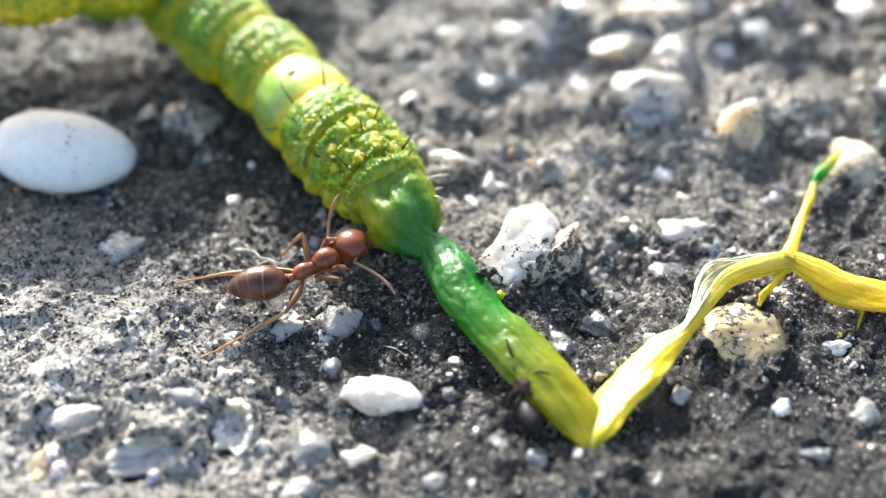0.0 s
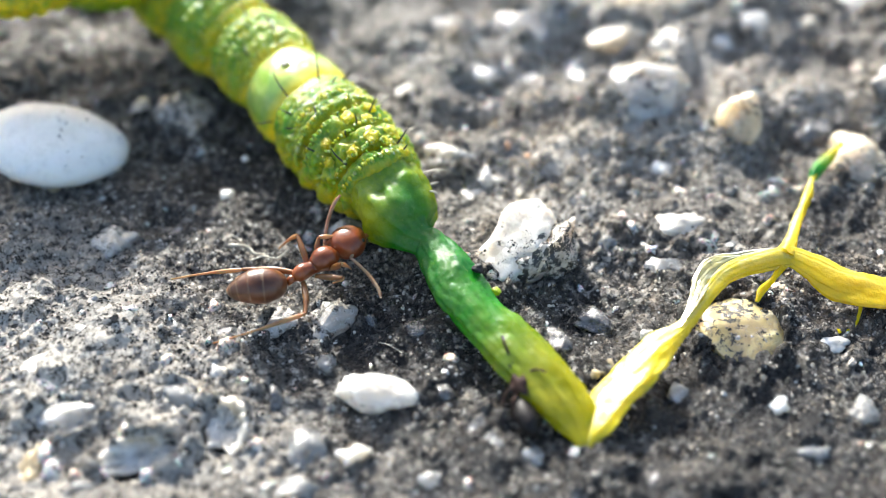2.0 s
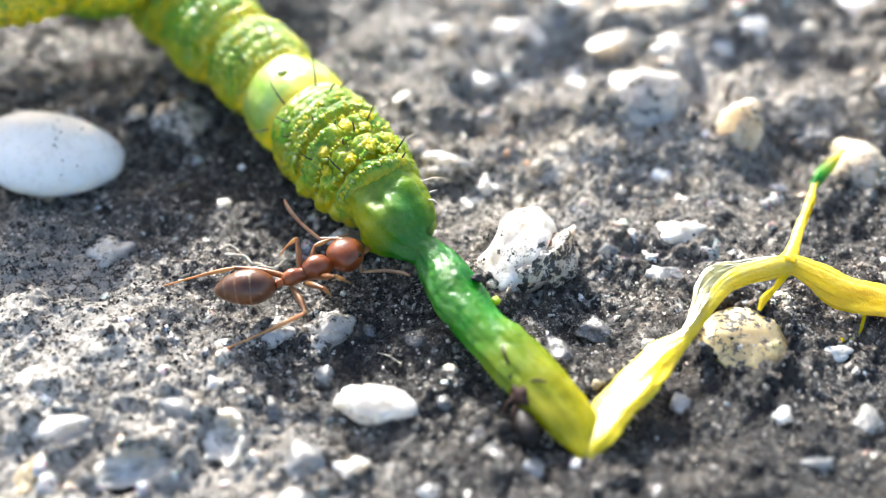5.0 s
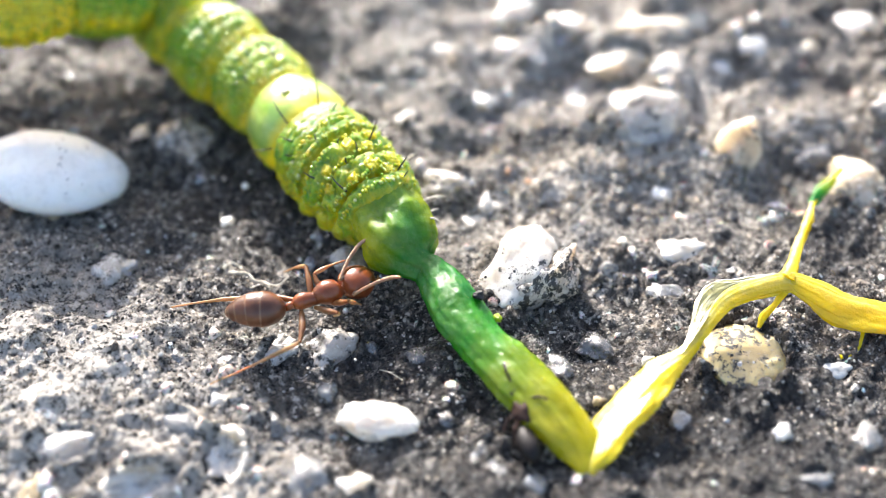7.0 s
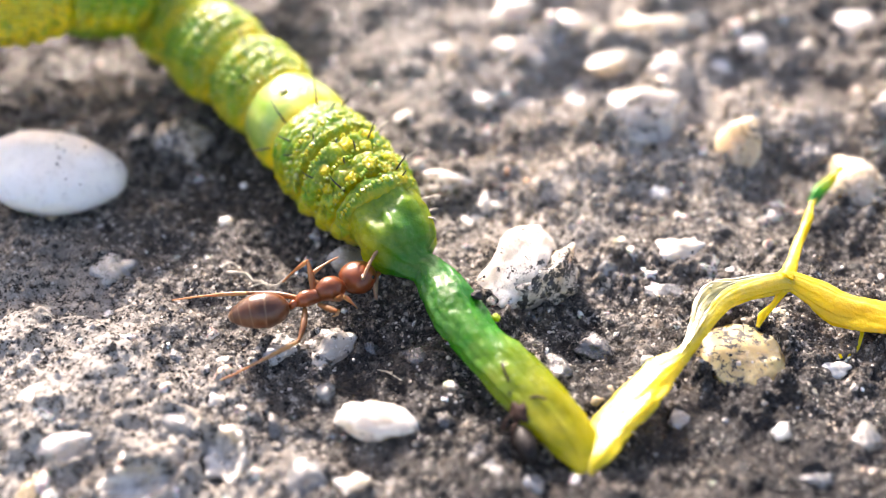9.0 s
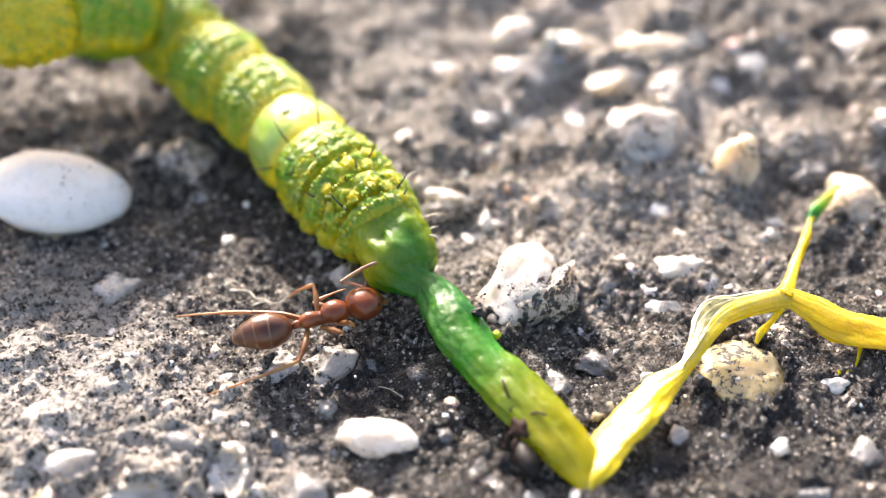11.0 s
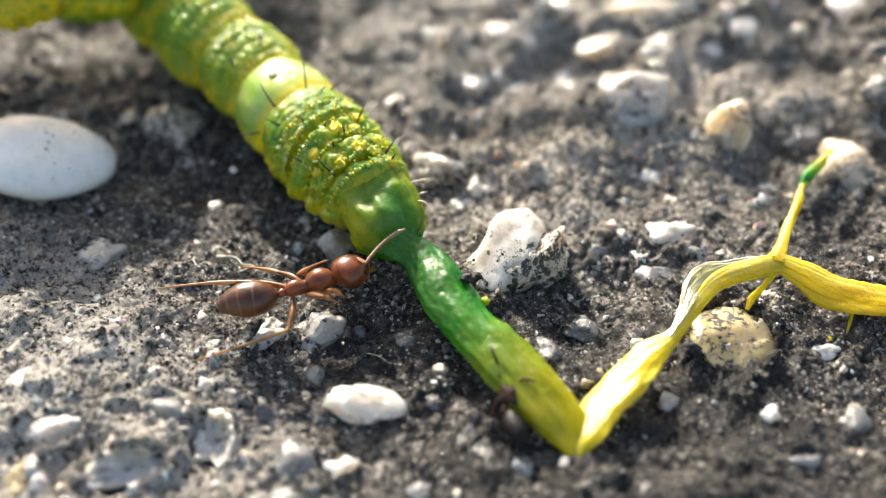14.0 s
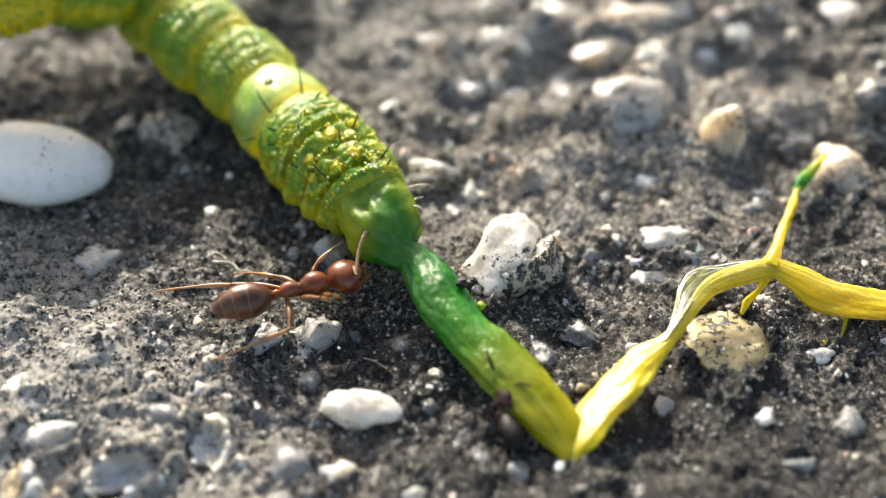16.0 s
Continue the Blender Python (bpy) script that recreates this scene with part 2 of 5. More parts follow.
def mat_ant(name, dark, light, gloss=0.42, sheer=0.12):
    m = Mat(name, Roughness=gloss, Subsurface_Weight=0.35, Subsurface_Scale=0.12 * MM, Subsurface_Radius=(1.0, 0.4, 0.15),
            Coat_Weight=0.8, Coat_Roughness=0.24, Coat_IOR=1.5, Specular_IOR_Level=0.25)
    colour = m.mix(m.ramp(m.noise(0.3, 4), (0.35, 0.0), (0.65, 1.0)), dark, light)
    m.put(Base_Color=colour)
    m.bump(m.noise(0.03, 4, 0.6), 0.006, 0.6)
    m.translucent(light, sheer)
    return m.m


def mat_gaster():
    m = Mat("ant_gaster", Roughness=0.36, Subsurface_Weight=0.3, Subsurface_Scale=0.12 * MM, Subsurface_Radius=(1.0, 0.5, 0.25),
            Coat_Weight=0.25, Coat_Roughness=0.2)
    colour = m.mix(m.ramp(m.noise(0.35, 3), (0.4, 0.0), (0.65, 1.0)), (0.075, 0.026, 0.009), (0.17, 0.060, 0.020))
    colour = m.mix(m.attr("rim"), colour, (0.40, 0.26, 0.14))
    m.put(Base_Color=colour)
    m.bump(m.noise(0.015, 3, 0.5), 0.004, 0.6)
    m.translucent((0.4, 0.16, 0.05), 0.1)
    return m.m


def mat_plain(name, colour, gloss=0.5, size=0.1, **more):
    m = Mat(name, Roughness=gloss, **more)
    m.put(Base_Color=m.mix(m.ramp(m.noise(size, 4), (0.35, 0.0), (0.7, 1.0)), colour, tuple(0.55 * c for c in colour)))
    m.bump(m.noise(size * 0.5, 4), size * 0.15, 0.6)
    return m.m


CHIP = mat_chip()
MORTAR, GRAIN, CRUMB, CLEAR_GRAIN = mat_mortar(), mat_grain("sand_grain", 0.9), mat_grain("dirt_crumb", 0.2), mat_clear_grain()
WHITE = mat_quartz("white_quartz", (0.74, 0.71, 0.66), (0.60, 0.54, 0.45), 0.25, stain=0.5)
GLOSS = mat_quartz("glossy_white_quartz", (0.86, 0.84, 0.79), (0.80, 0.77, 0.70), 0.15, stain=-1.0, sheen=0.34)
CREAM = mat_quartz("cream_quartz", (0.66, 0.58, 0.45), (0.50, 0.41, 0.29), 0.25, stain=0.55)
MILKY = mat_quartz("milky_quartz", (0.74, 0.71, 0.66), (0.58, 0.53, 0.46), 0.15, stain=0.85, clear=0.4)
GLASSY = mat_quartz("cloudy_glassy_quartz", (0.74, 0.69, 0.62), (0.60, 0.54, 0.47), 0.10, stain=1.0, clear=0.4, soft=0.3)
SPECKLED = mat_quartz("speckled_quartz", (0.60, 0.54, 0.46), (0.44, 0.36, 0.28), 0.35, stain=1.1)
CLEAR = mat_quartz("clear_quartz", (0.60, 0.60, 0.59), (0.48, 0.47, 0.44), 0.08, stain=0.7, clear=0.7, soft=0.3)
SMOKY = mat_quartz("smoky_quartz", (0.26, 0.25, 0.24), (0.17, 0.16, 0.15), 0.15, stain=0.8, clear=0.6, soft=0.2)
AMBER = mat_quartz("amber_quartz", (0.80, 0.62, 0.26), (0.66, 0.50, 0.24), 0.12, stain=0.9, clear=0.2, soft=0.6)
CRUST = mat_quartz("chalky_crust", (0.78, 0.73, 0.65), (0.56, 0.50, 0.41), 0.6, stain=0.35, soft=0.3)
TAN = mat_quartz("tan_crust", (0.56, 0.44, 0.26), (0.38, 0.28, 0.15), 0.7, stain=0.5, soft=0.3)
SHELL = mat_quartz("pale_shell", (0.74, 0.68, 0.59), (0.54, 0.42, 0.28), 0.3, stain=0.35, soft=0.5)
RUST = mat_quartz("rust_grain", (0.52, 0.26, 0.11), (0.36, 0.17, 0.08), 0.6, stain=0.3, soft=0.2)
SKIN, PLATE, GRANULE = mat_skin(), mat_plate(), mat_granule()
GUT, STRAP = mat_gut("gut", 0.38, 0.3), mat_gut("gut_strap", 0.32, 0.2, 0.5, 1.0)
FILM = mat_plain("pale_film", (0.66, 0.62, 0.26), 0.15, 0.2, Transmission_Weight=0.6, IOR=1.35, Coat_Weight=1.0)
BRISTLE = mat_plain("dark_bristle", (0.016, 0.013, 0.010), 0.3, 0.05)
PALE_HAIR = mat_plain("pale_hair", (0.62, 0.56, 0.44), 0.4, 0.05)
SOOT = mat_plain("black_debris", (0.016, 0.014, 0.014), 0.6, 0.12)
SPOT_GREY = mat_plain("spot_grey", (0.30, 0.32, 0.24), 0.5, 0.05)
DUST = mat_plain("white_mote", (0.85, 0.85, 0.82), 0.5, 0.05)
BUG_BLACK = mat_plain("dried_black_shell", (0.010, 0.007, 0.006), 0.5, 0.1, Specular_IOR_Level=0.25)
BUG_BROWN = mat_plain("dried_brown_shell", (0.055, 0.028, 0.020), 0.7, 0.06, Specular_IOR_Level=0.2)
ANT_BROWN = mat_ant("ant_brown", (0.12, 0.026, 0.004), (0.31, 0.074, 0.010))
ANT_HEAD = mat_ant("ant_head", (0.11, 0.024, 0.004), (0.27, 0.062, 0.010), 0.42)
ANT_LEG = mat_ant("ant_leg", (0.16, 0.065, 0.022), (0.36, 0.17, 0.055), 0.35, 0.3)
ANT_SHIN = mat_ant("ant_shin", (0.34, 0.20, 0.085), (0.56, 0.36, 0.16), 0.4, 0.35)
ANT_FEELER = mat_ant("ant_feeler", (0.26, 0.15, 0.08), (0.46, 0.30, 0.18), 0.45, 0.25)
ANT_GASTER = mat_gaster()
ANT_EYE = mat_plain("ant_eye", (0.012, 0.010, 0.010), 0.15, 0.02)


# ---------------------------------------------------------------- mesh helpers
def link_mesh(name, verts, faces, material, parent=None, label="", smooth=True, **attributes):
    """One mesh object from millimetre coordinates in the parent's space."""
    me = bpy.data.meshes.new(name)
    v = np.asarray(verts, dtype=float) * MM
    me.from_pydata(v.tolist(), [], faces if isinstance(faces, list) else faces.tolist())
    me.polygons.foreach_set("use_smooth", [smooth] * len(me.polygons))
    for key, values in attributes.items():
        a = me.attributes.new(key, "FLOAT", "POINT")
        a.data.foreach_set("value", np.clip(values, 0, 1).astype(float))
    me.materials.append(material)
    me.update()
    ob = new(name, me)
    if parent is not None:
        ob.parent = parent
    if label:
        tagged(ob, label)
    return ob


def hash2(i, j, seed):
    h = (i.astype(np.int64) * 374761393 + j.astype(np.int64) * 668265263 + seed * 974634777) & 0xFFFFFFFF
    h = ((h ^ (h >> 13)) * 1274126177) & 0xFFFFFFFF
    return ((h ^ (h >> 16)) & 0xFFFF) / 65535.0


def value2(x, y, seed):
    """Smooth value noise, -1 to 1, with cells of size 1."""
    x, y = np.asarray(x, dtype=float), np.asarray(y, dtype=float)
    i, j = np.floor(x), np.floor(y)
    u, v = x - i, y - j
    u, v = u * u * (3 - 2 * u), v * v * (3 - 2 * v)
    a, b = hash2(i, j, seed), hash2(i + 1, j, seed)
    c, d = hash2(i, j + 1, seed), hash2(i + 1, j + 1, seed)
    return 2 * ((a * (1 - u) + b * u) * (1 - v) + (c * (1 - u) + d * u) * v) - 1


def cells2(x, y, seed):
    """Distance to the nearest of scattered points, one to a cell of size 1."""
    x, y = np.asarray(x, dtype=float), np.asarray(y, dtype=float)
    i, j = np.floor(x), np.floor(y)
    best = np.full(np.shape(x), 9.0)
    for di in (-1, 0, 1):
        for dj in (-1, 0, 1):
            a, b = i + di, j + dj
            d = np.hypot(a + hash2(a, b, seed) - x, b + hash2(a, b, seed + 1) - y)
            best = np.minimum(best, d)
    return best


def turned(x, y, a):
    return x * math.cos(a) - y * math.sin(a), x * math.sin(a) + y * math.cos(a)


def far_relief(x, y):
    """Deeper hollows and humps in the mortar beyond the strap."""
    m = np.clip((y - 0.9) / 1.2, 0, 1) * np.clip((x + 1.2) / 1.5, 0, 1)
    return m * (0.30 * value2(x / 1.2 + 4.1, y / 1.3 + 2.2, 191) + 0.20 * value2(x / 0.55, y / 0.6, 193) + 0.02)


def ground_height(x, y):
    """Height of the rough mortar in millimetres."""
    x, y = np.asarray(x, dtype=float), np.asarray(y, dtype=float)
    h = far_relief(x, y)
    for k, (size, amp) in enumerate(((4.7, 0.10), (1.7, 0.11), (0.8, 0.10), (0.36, 0.08))):
        px, py = turned(x / size, y / size, 0.5 + 1.1 * k)
        h = h + amp * value2(px + 17.3 * k, py - 9.1 * k, 11 + k)
    for k, (size, amp) in enumerate(((0.42, 0.13), (0.22, 0.12), (0.12, 0.09), (0.075, 0.05))):
        px, py = turned(x / size, y / size, 0.9 + 0.8 * k)
        part_of = 0.5 + 0.5 * value2(x / 1.1 + 5 * k, y / 1.1, 31 + k)
        h = h + amp * part_of * (0.55 - np.minimum(cells2(px, py, 51 + 2 * k), 1.0))
    return h


DUST_DRIFTS = ((-5.0, -3.6, 2.4, 0.9), (-2.6, -4.6, 1.6, 0.6), (-6.2, -2.4, 2.6, 1.0), (-6.0, -4.6, 1.8, 1.0), (2.6, 6.6, 3.4, 0.9), (4.6, 3.6, 2.6, 0.85), (1.6, 1.7, 1.6, 0.9), (-3.6, -4.0, 1.6, 0.9))
# black crust; at (-4.0, 1.6) and (-0.6, -2.4) it also paints in shade
CRUST_SHADE_PATCHES = ((3.3, -3.9, 1.7, 1.0), (4.4, -4.2, 2.8, 1.0), (1.0, -4.6, 1.6, 0.8), (2.3, -1.5, 1.1, 0.6), (-0.6, -2.4, 1.4, 0.9), (-4.0, 1.6, 2.2, 0.7), (6.6, 0.8, 1.7, 0.6), (6.5, -2.5, 1.6, 0.7))
PITS = []         # hollows in the mortar: x, y, half-axes, turn, depth


def patches(x, y, places):
    """How far (0 to 1) each place lies within soft round patches with ragged edges."""
    d = 0.0 * x
    for cx, cy, wide, much in places:
        d = np.maximum(d, much * np.exp(-((x - cx) ** 2 + (y - cy) ** 2) / wide ** 2))
    return np.clip(d * (1 + 0.5 * value2(x / 0.7, y / 0.7, 83)), 0, 1)


PLACED = []       # stones: x, y, half-axes, turn, height of the centre, how much mortar clings to them


def ground_top(x, y):
    """The mortar with the ragged rims that hold the stones."""
    h = ground_height(x, y)
    for sx, sy, a, b, c, turn, zc, hold in PLACED:
        if not hold:
            continue
        near = (np.abs(x - sx) < 2.2 * max(a, b)) & (np.abs(y - sy) < 2.2 * max(a, b))
        if not near.any():
            continue
        px, py = x[near], y[near]
        u, v = turned(px - sx, py - sy, -radians(turn))
        e = np.hypot(u / a, v / b)
        ragged = np.clip(0.35 + 0.7 * value2(px / 0.3, py / 0.3, 71) + 0.6 * value2(px / 0.14, py / 0.14, 73) + 0.4 * value2(px / 0.09, py / 0.09, 75), 0, 1.3)
        h[near] += 0.8 * hold * c * ragged * np.exp(-((e - 0.98) / 0.30) ** 2)
    for sx, sy, a, b, turn, deep in PITS:
        u, v = turned(x - sx, y - sy, -radians(turn))
        h = h - deep * np.clip(1.6 - 1.6 * np.hypot(u / a, v / b), 0, 1)
    return h


def stone_top(x, y):
    """Height of the nearest stone's back above each place, or far below where there is none."""
    z = np.full(np.shape(x), -9.0)
    for sx, sy, a, b, c, turn, zc, hold in PLACED:
        u, v = turned(x - sx, y - sy, -radians(turn))
        e2 = (u / a) ** 2 + (v / b) ** 2
        z = np.where(e2 < 0.9, np.maximum(z, zc + c * np.sqrt(np.clip(1 - e2, 0, 1))), z)
    return z


def grid_faces(nu, nv, wrap=False):
    i, j = np.meshgrid(np.arange(nu - 1), np.arange(nv if wrap else nv - 1), indexing="ij")
    j2 = (j + 1) % nv
    return np.stack([i * nv + j, (i + 1) * nv + j, (i + 1) * nv + j2, i * nv + j2], -1).reshape(-1, 4)


def smooth_line(points, step):
    """Even samples along a Catmull-Rom curve through a few points (any number of columns; the first three are the place)."""
    p = np.asarray(points, dtype=float)
    p = np.vstack([2 * p[0] - p[1], p, 2 * p[-1] - p[-2]])
    fine = []
    for a, b, c, d in zip(p[:-3], p[1:-2], p[2:-1], p[3:]):
        t = np.linspace(0, 1, 40, endpoint=False)[:, None]
        fine.append(0.5 * (2 * b + (c - a) * t + (2 * a - 5 * b + 4 * c - d) * t ** 2 + (3 * b - a - 3 * c + d) * t ** 3))
    fine = np.vstack([*fine, p[-2:-1]])
    s = np.concatenate([[0], np.cumsum(np.linalg.norm(np.diff(fine[:, :3], axis=0), axis=1))])
    even = np.linspace(0, s[-1], max(4, int(s[-1] / step)))
    return even, np.stack([np.interp(even, s, fine[:, k]) for k in range(fine.shape[1])], 1)


def frames_along(c):
    """Tangent, side and up along a line."""
    t = np.gradient(c, axis=0)
    t /= np.linalg.norm(t, axis=1)[:, None]
    side = np.cross(t, (0, 0, 1.0))
    side /= np.maximum(np.linalg.norm(side, axis=1)[:, None], 1e-9)
    return t, side, np.cross(side, t)


def loft(c, wide, tall, around=24, radial=None, lean=None):
    """A closed tube round the line c. radial(s index, angle) scales the outline. Returns verts, faces and the grid shape."""
    n = len(c)
    _, side, up = frames_along(c)
    th = np.linspace(0, 2 * math.pi, around, endpoint=False)
    r = np.ones((n, around)) if radial is None else radial
    wide, tall = np.broadcast_to(wide, n), np.broadcast_to(tall, n)
    if lean is not None:
        cs, sn = np.cos(lean)[:, None], np.sin(lean)[:, None]
        side, up = side * cs + up * sn, up * cs - side * sn
    ring = (c[:, None] + side[:, None] * (np.cos(th)[None, :, None] * (wide[:, None] * r)[..., None])
            + up[:, None] * (np.sin(th)[None, :, None] * (tall[:, None] * r)[..., None]))
    verts = ring.reshape(-1, 3)
    faces = grid_faces(n, around, wrap=True)[:, ::-1].tolist()
    k = len(verts)
    verts = np.vstack([verts, c[:1], c[-1:]])
    for j in range(around):
        j2 = (j + 1) % around
        faces.append([k, j, j2])
        faces.append([k + 1, (n - 1) * around + j2, (n - 1) * around + j])
    return verts, faces, (n, around)


_SPHERES = {}


def sphere(level):
    """Unit icosphere as arrays."""
    if level not in _SPHERES:
        bm = bmesh.new()
        bmesh.ops.create_icosphere(bm, subdivisions=level, radius=1.0)
        bm.verts.ensure_lookup_table()
        _SPHERES[level] = (np.array([v.co[:] for v in bm.verts]), [[v.index for v in f.verts] for f in bm.faces])
        bm.free()
    return _SPHERES[level]


def lumps(p, size, seed):
    """Smooth 3D noise at the points p."""
    off = Vector((seed * 3.17, seed * 1.73, seed * 7.91))
    return np.array([noise.noise(Vector(q) / size + off) for q in p])


# ---------------------------------------------------------------- the ground
def build_ground():
    def axis(lo, hi, step, far):
        inner = np.arange(lo, hi + step * 0.5, step)
        out = []
        d, s = 0.0, step
        while d < far:
            s *= 1.45
            d += s
            out.append(d)
        out = np.array(out)
        return np.concatenate([lo - out[::-1], inner, hi + out])

    xs, ys = axis(-9.5, 9.8, 0.034, 20000.0), axis(-5.8, 9.8, 0.034, 20000.0)
    x, y = np.meshgrid(xs, ys, indexing="ij")
    z = ground_top(x.ravel(), y.ravel()).reshape(x.shape)
    verts = np.stack([x, y, z], -1).reshape(-1, 3)
    # pale dust has settled in broad drifts; black crust and painted-in shade darken elsewhere
    dust, grime_shade = patches(x, y, DUST_DRIFTS), patches(x, y, CRUST_SHADE_PATCHES)
    ob = link_mesh("ground", verts, grid_faces(len(xs), len(ys)), MORTAR, dust=dust.ravel(), grime_shade=grime_shade.ravel())
    tagged(ob, "dark grey weathered mortar with sand and quartz in it", "ground", kind="structure")


def build_grains(name, count, material, label, seed, small, large, level=1, clumped=1.0, on_stones=0.0, sunk=-0.15, smooth=False, shun=0.0, area=(-9.5, 9.8, -5.6, 9.5)):
    """Loose grains, thicker in drifts, lying on the mortar (and a few on the stones)."""
    rng = np.random.default_rng(seed)
    base, faces = sphere(level)
    faces = np.array(faces)
    x = rng.uniform(area[0], area[1], count)
    y = area[2] + (area[3] - area[2]) * rng.uniform(0, 1, count) ** 1.3
    drift = value2(x / 0.8, y / 0.8, seed + 5) + 0.6 * value2(x / 0.3, y / 0.3, seed + 6)
    keep = clumped * drift > rng.uniform(-1.3, 0.7, count)
    keep &= rng.uniform(0, 1, count) > shun * patches(x, y, CRUST_SHADE_PATCHES)
    back = stone_top(x, y)
    keep &= (back < -1) | (rng.uniform(0, 1, count) < on_stones)
    x, y, back = x[keep], y[keep], back[keep]
    n = len(x)
    size = small * (large / small) ** (rng.uniform(0, 1, n) ** 2.0)
    z = np.maximum(ground_top(x, y), np.where(back > -1, back - 0.02, -9.0))
    q = base[None] * (1 + rng.uniform(-0.3, 0.3, (n, len(base), 1)))
    q = q * size[:, None, None] * rng.uniform(0.6, 1.25, (n, 1, 3))
    a = rng.uniform(0, 2 * math.pi, n)
    cx, sx = np.cos(a)[:, None], np.sin(a)[:, None]
    q = np.stack([q[..., 0] * cx - q[..., 1] * sx, q[..., 0] * sx + q[..., 1] * cx, q[..., 2]], -1)
    q += np.stack([x, y, z - sunk * size], -1)[:, None]
    f = (faces[None] + (np.arange(n) * len(base))[:, None, None]).reshape(-1, 3)
    ob = link_mesh(name, q.reshape(-1, 3), f, material, smooth=smooth)
    tagged(ob, label, "sand", kind="stuff")


# ---------------------------------------------------------------- stones in the mortar
STONES = "quartz pebbles set in the mortar"
_stone_count = [0]


def stone(x, y, a, b, c, turn, material, label, name="pebble", sink=0.40, rough=0.24, angular=0.45, tilt=0.0, level=4, hold=0.75):
    """A worn stone with half-axes a, b, c, turned about the vertical and partly sunk in the mortar, which clings to its rim."""
    _stone_count[0] += 1
    seed = _stone_count[0]
    p, faces = sphere(level)
    p = p.copy()
    if angular:
        # planes cut off the ball give a broken stone its facets
        rng = np.random.default_rng(seed)
        for _ in range(11):
            n = rng.normal(size=3)
            n /= np.linalg.norm(n)
            d = p @ n
            cut = 1.0 - angular * rng.uniform(0.15, 0.6)
            p -= np.maximum(d - cut, 0)[:, None] * n
    r = 1 + rough * lumps(p, 0.8, seed) + 0.5 * rough * lumps(p, 0.35, seed + 40) + 0.25 * rough * lumps(p, 0.14, seed + 80)
    flat = p * np.array([1.0, 1.0, 0.2])
    r = r * (1 + 1.1 * rough * lumps(flat, 0.75, seed + 120) + 0.5 * rough * lumps(flat, 0.3, seed + 130))
    p = p * r[:, None] * np.array([a, b, c])
    far = float(far_relief(x, y))
    z = far + (float(ground_height(x, y)) - far) * 0.5 + c * (1 - 2 * sink) - 0.75 * c * hold
    PLACED.append((x, y, a, b, c, turn, z, hold))
    ob = link_mesh(name, p, faces, material)
    ob.matrix_world = at(x, y, z, 0, tilt, turn)
    words = label if len(label.split()) > 4 else label + " set in dark mortar"
    return tagged(ob, words, "stone", STONES)



stone(-6.63, 2.05, 1.22, 0.95, 0.46, 4, GLOSS, "large glossy white pebble lying on the dark mortar", tilt=14, sink=0.1, rough=0.05, angular=0.0, hold=0.15)
stone(-6.70, 1.45, 0.42, 0.30, 0.25, 10, TAN, "tan crust under the large white pebble", sink=0.4, rough=0.3)
stone(-5.33, 0.05, 0.40, 0.36, 0.24, 30, MILKY, "small pale grey pebble with a rough skin", rough=0.28)
stone(-3.58, 1.20, 0.13, 0.13, 0.10, 0, WHITE, "tiny white pebble on dark mortar", level=3)
stone(-4.60, 3.35, 0.60, 0.60, 0.34, 20, SPECKLED, "dull beige stone beside the caterpillar")
stone(-5.48, 3.49, 0.31, 0.25, 0.2, 70, SPECKLED, "small dull beige stone")
stone(-7.23, 3.45, 0.27, 0.22, 0.18, 0, MILKY, "small grey milky stone")
stone(-0.60, 3.85, 0.22, 0.26, 0.26, 15, WHITE, "small upright white pebble", angular=0.5)
stone(0.08, 2.05, 0.50, 0.42, 0.40, -20, MILKY, "milky pebble speckled with black dirt", angular=0.35)
stone(1.30, -0.20, 0.82, 0.64, 0.60, 58, WHITE, "broken white quartz wedge with dirty edges", angular=0.6, rough=0.09, sink=0.28, tilt=-20, level=5, hold=0.35)
stone(1.78, -0.36, 0.62, 0.44, 0.50, 56, SPECKLED, "dirty speckled flank of the pale broken quartz", angular=0.5, rough=0.3, sink=0.25, level=5, hold=0.4)
stone(3.92, 0.38, 0.56, 0.36, 0.17, 8, CRUST, "flat chalky white crust on the mortar", rough=0.32, sink=0.25)
stone(2.78, 0.10, 0.32, 0.26, 0.24, 40, CLEAR, "glassy clear quartz chip", angular=0.8)
stone(3.67, -0.48, 0.33, 0.24, 0.16, -20, CLEAR, "flat grey glassy quartz chip", angular=0.6)
stone(5.28, 2.72, 0.38, 0.40, 0.74, 20, CREAM, "upright cream pebble with a pointed top", angular=0.6, sink=0.28, tilt=16, hold=0.25)
stone(3.75, 3.55, 0.86, 0.72, 0.52, -12, MILKY, "large milky quartz pebble with small glints", rough=0.12, sink=0.26)
stone(7.25, 2.00, 0.62, 0.48, 0.50, 12, CREAM, "rounded cream pebble beside the yellow strand", hold=0.35)
stone(6.17, 6.00, 0.37, 0.36, 0.38, 0, WHITE, "white rounded pebble", rough=0.08)
stone(5.45, 5.50, 0.27, 0.28, 0.28, 0, WHITE, "small white rounded pebble", rough=0.1)
stone(0.06, 6.15, 0.30, 0.28, 0.28, 0, WHITE, "small white rounded pebble", rough=0.1)
stone(7.20, 5.95, 0.28, 0.24, 0.22, 0, CREAM, "small cream pebble")
stone(1.72, 4.65, 0.38, 0.24, 0.16, 12, CLEAR, "bluish clear chip in a dark hollow", angular=0.5)
stone(3.50, 5.65, 0.64, 0.42, 0.24, 5, CREAM, "flat pale stone")
stone(4.40, 5.20, 0.34, 0.30, 0.2, 25, MILKY, "small flat milky stone")
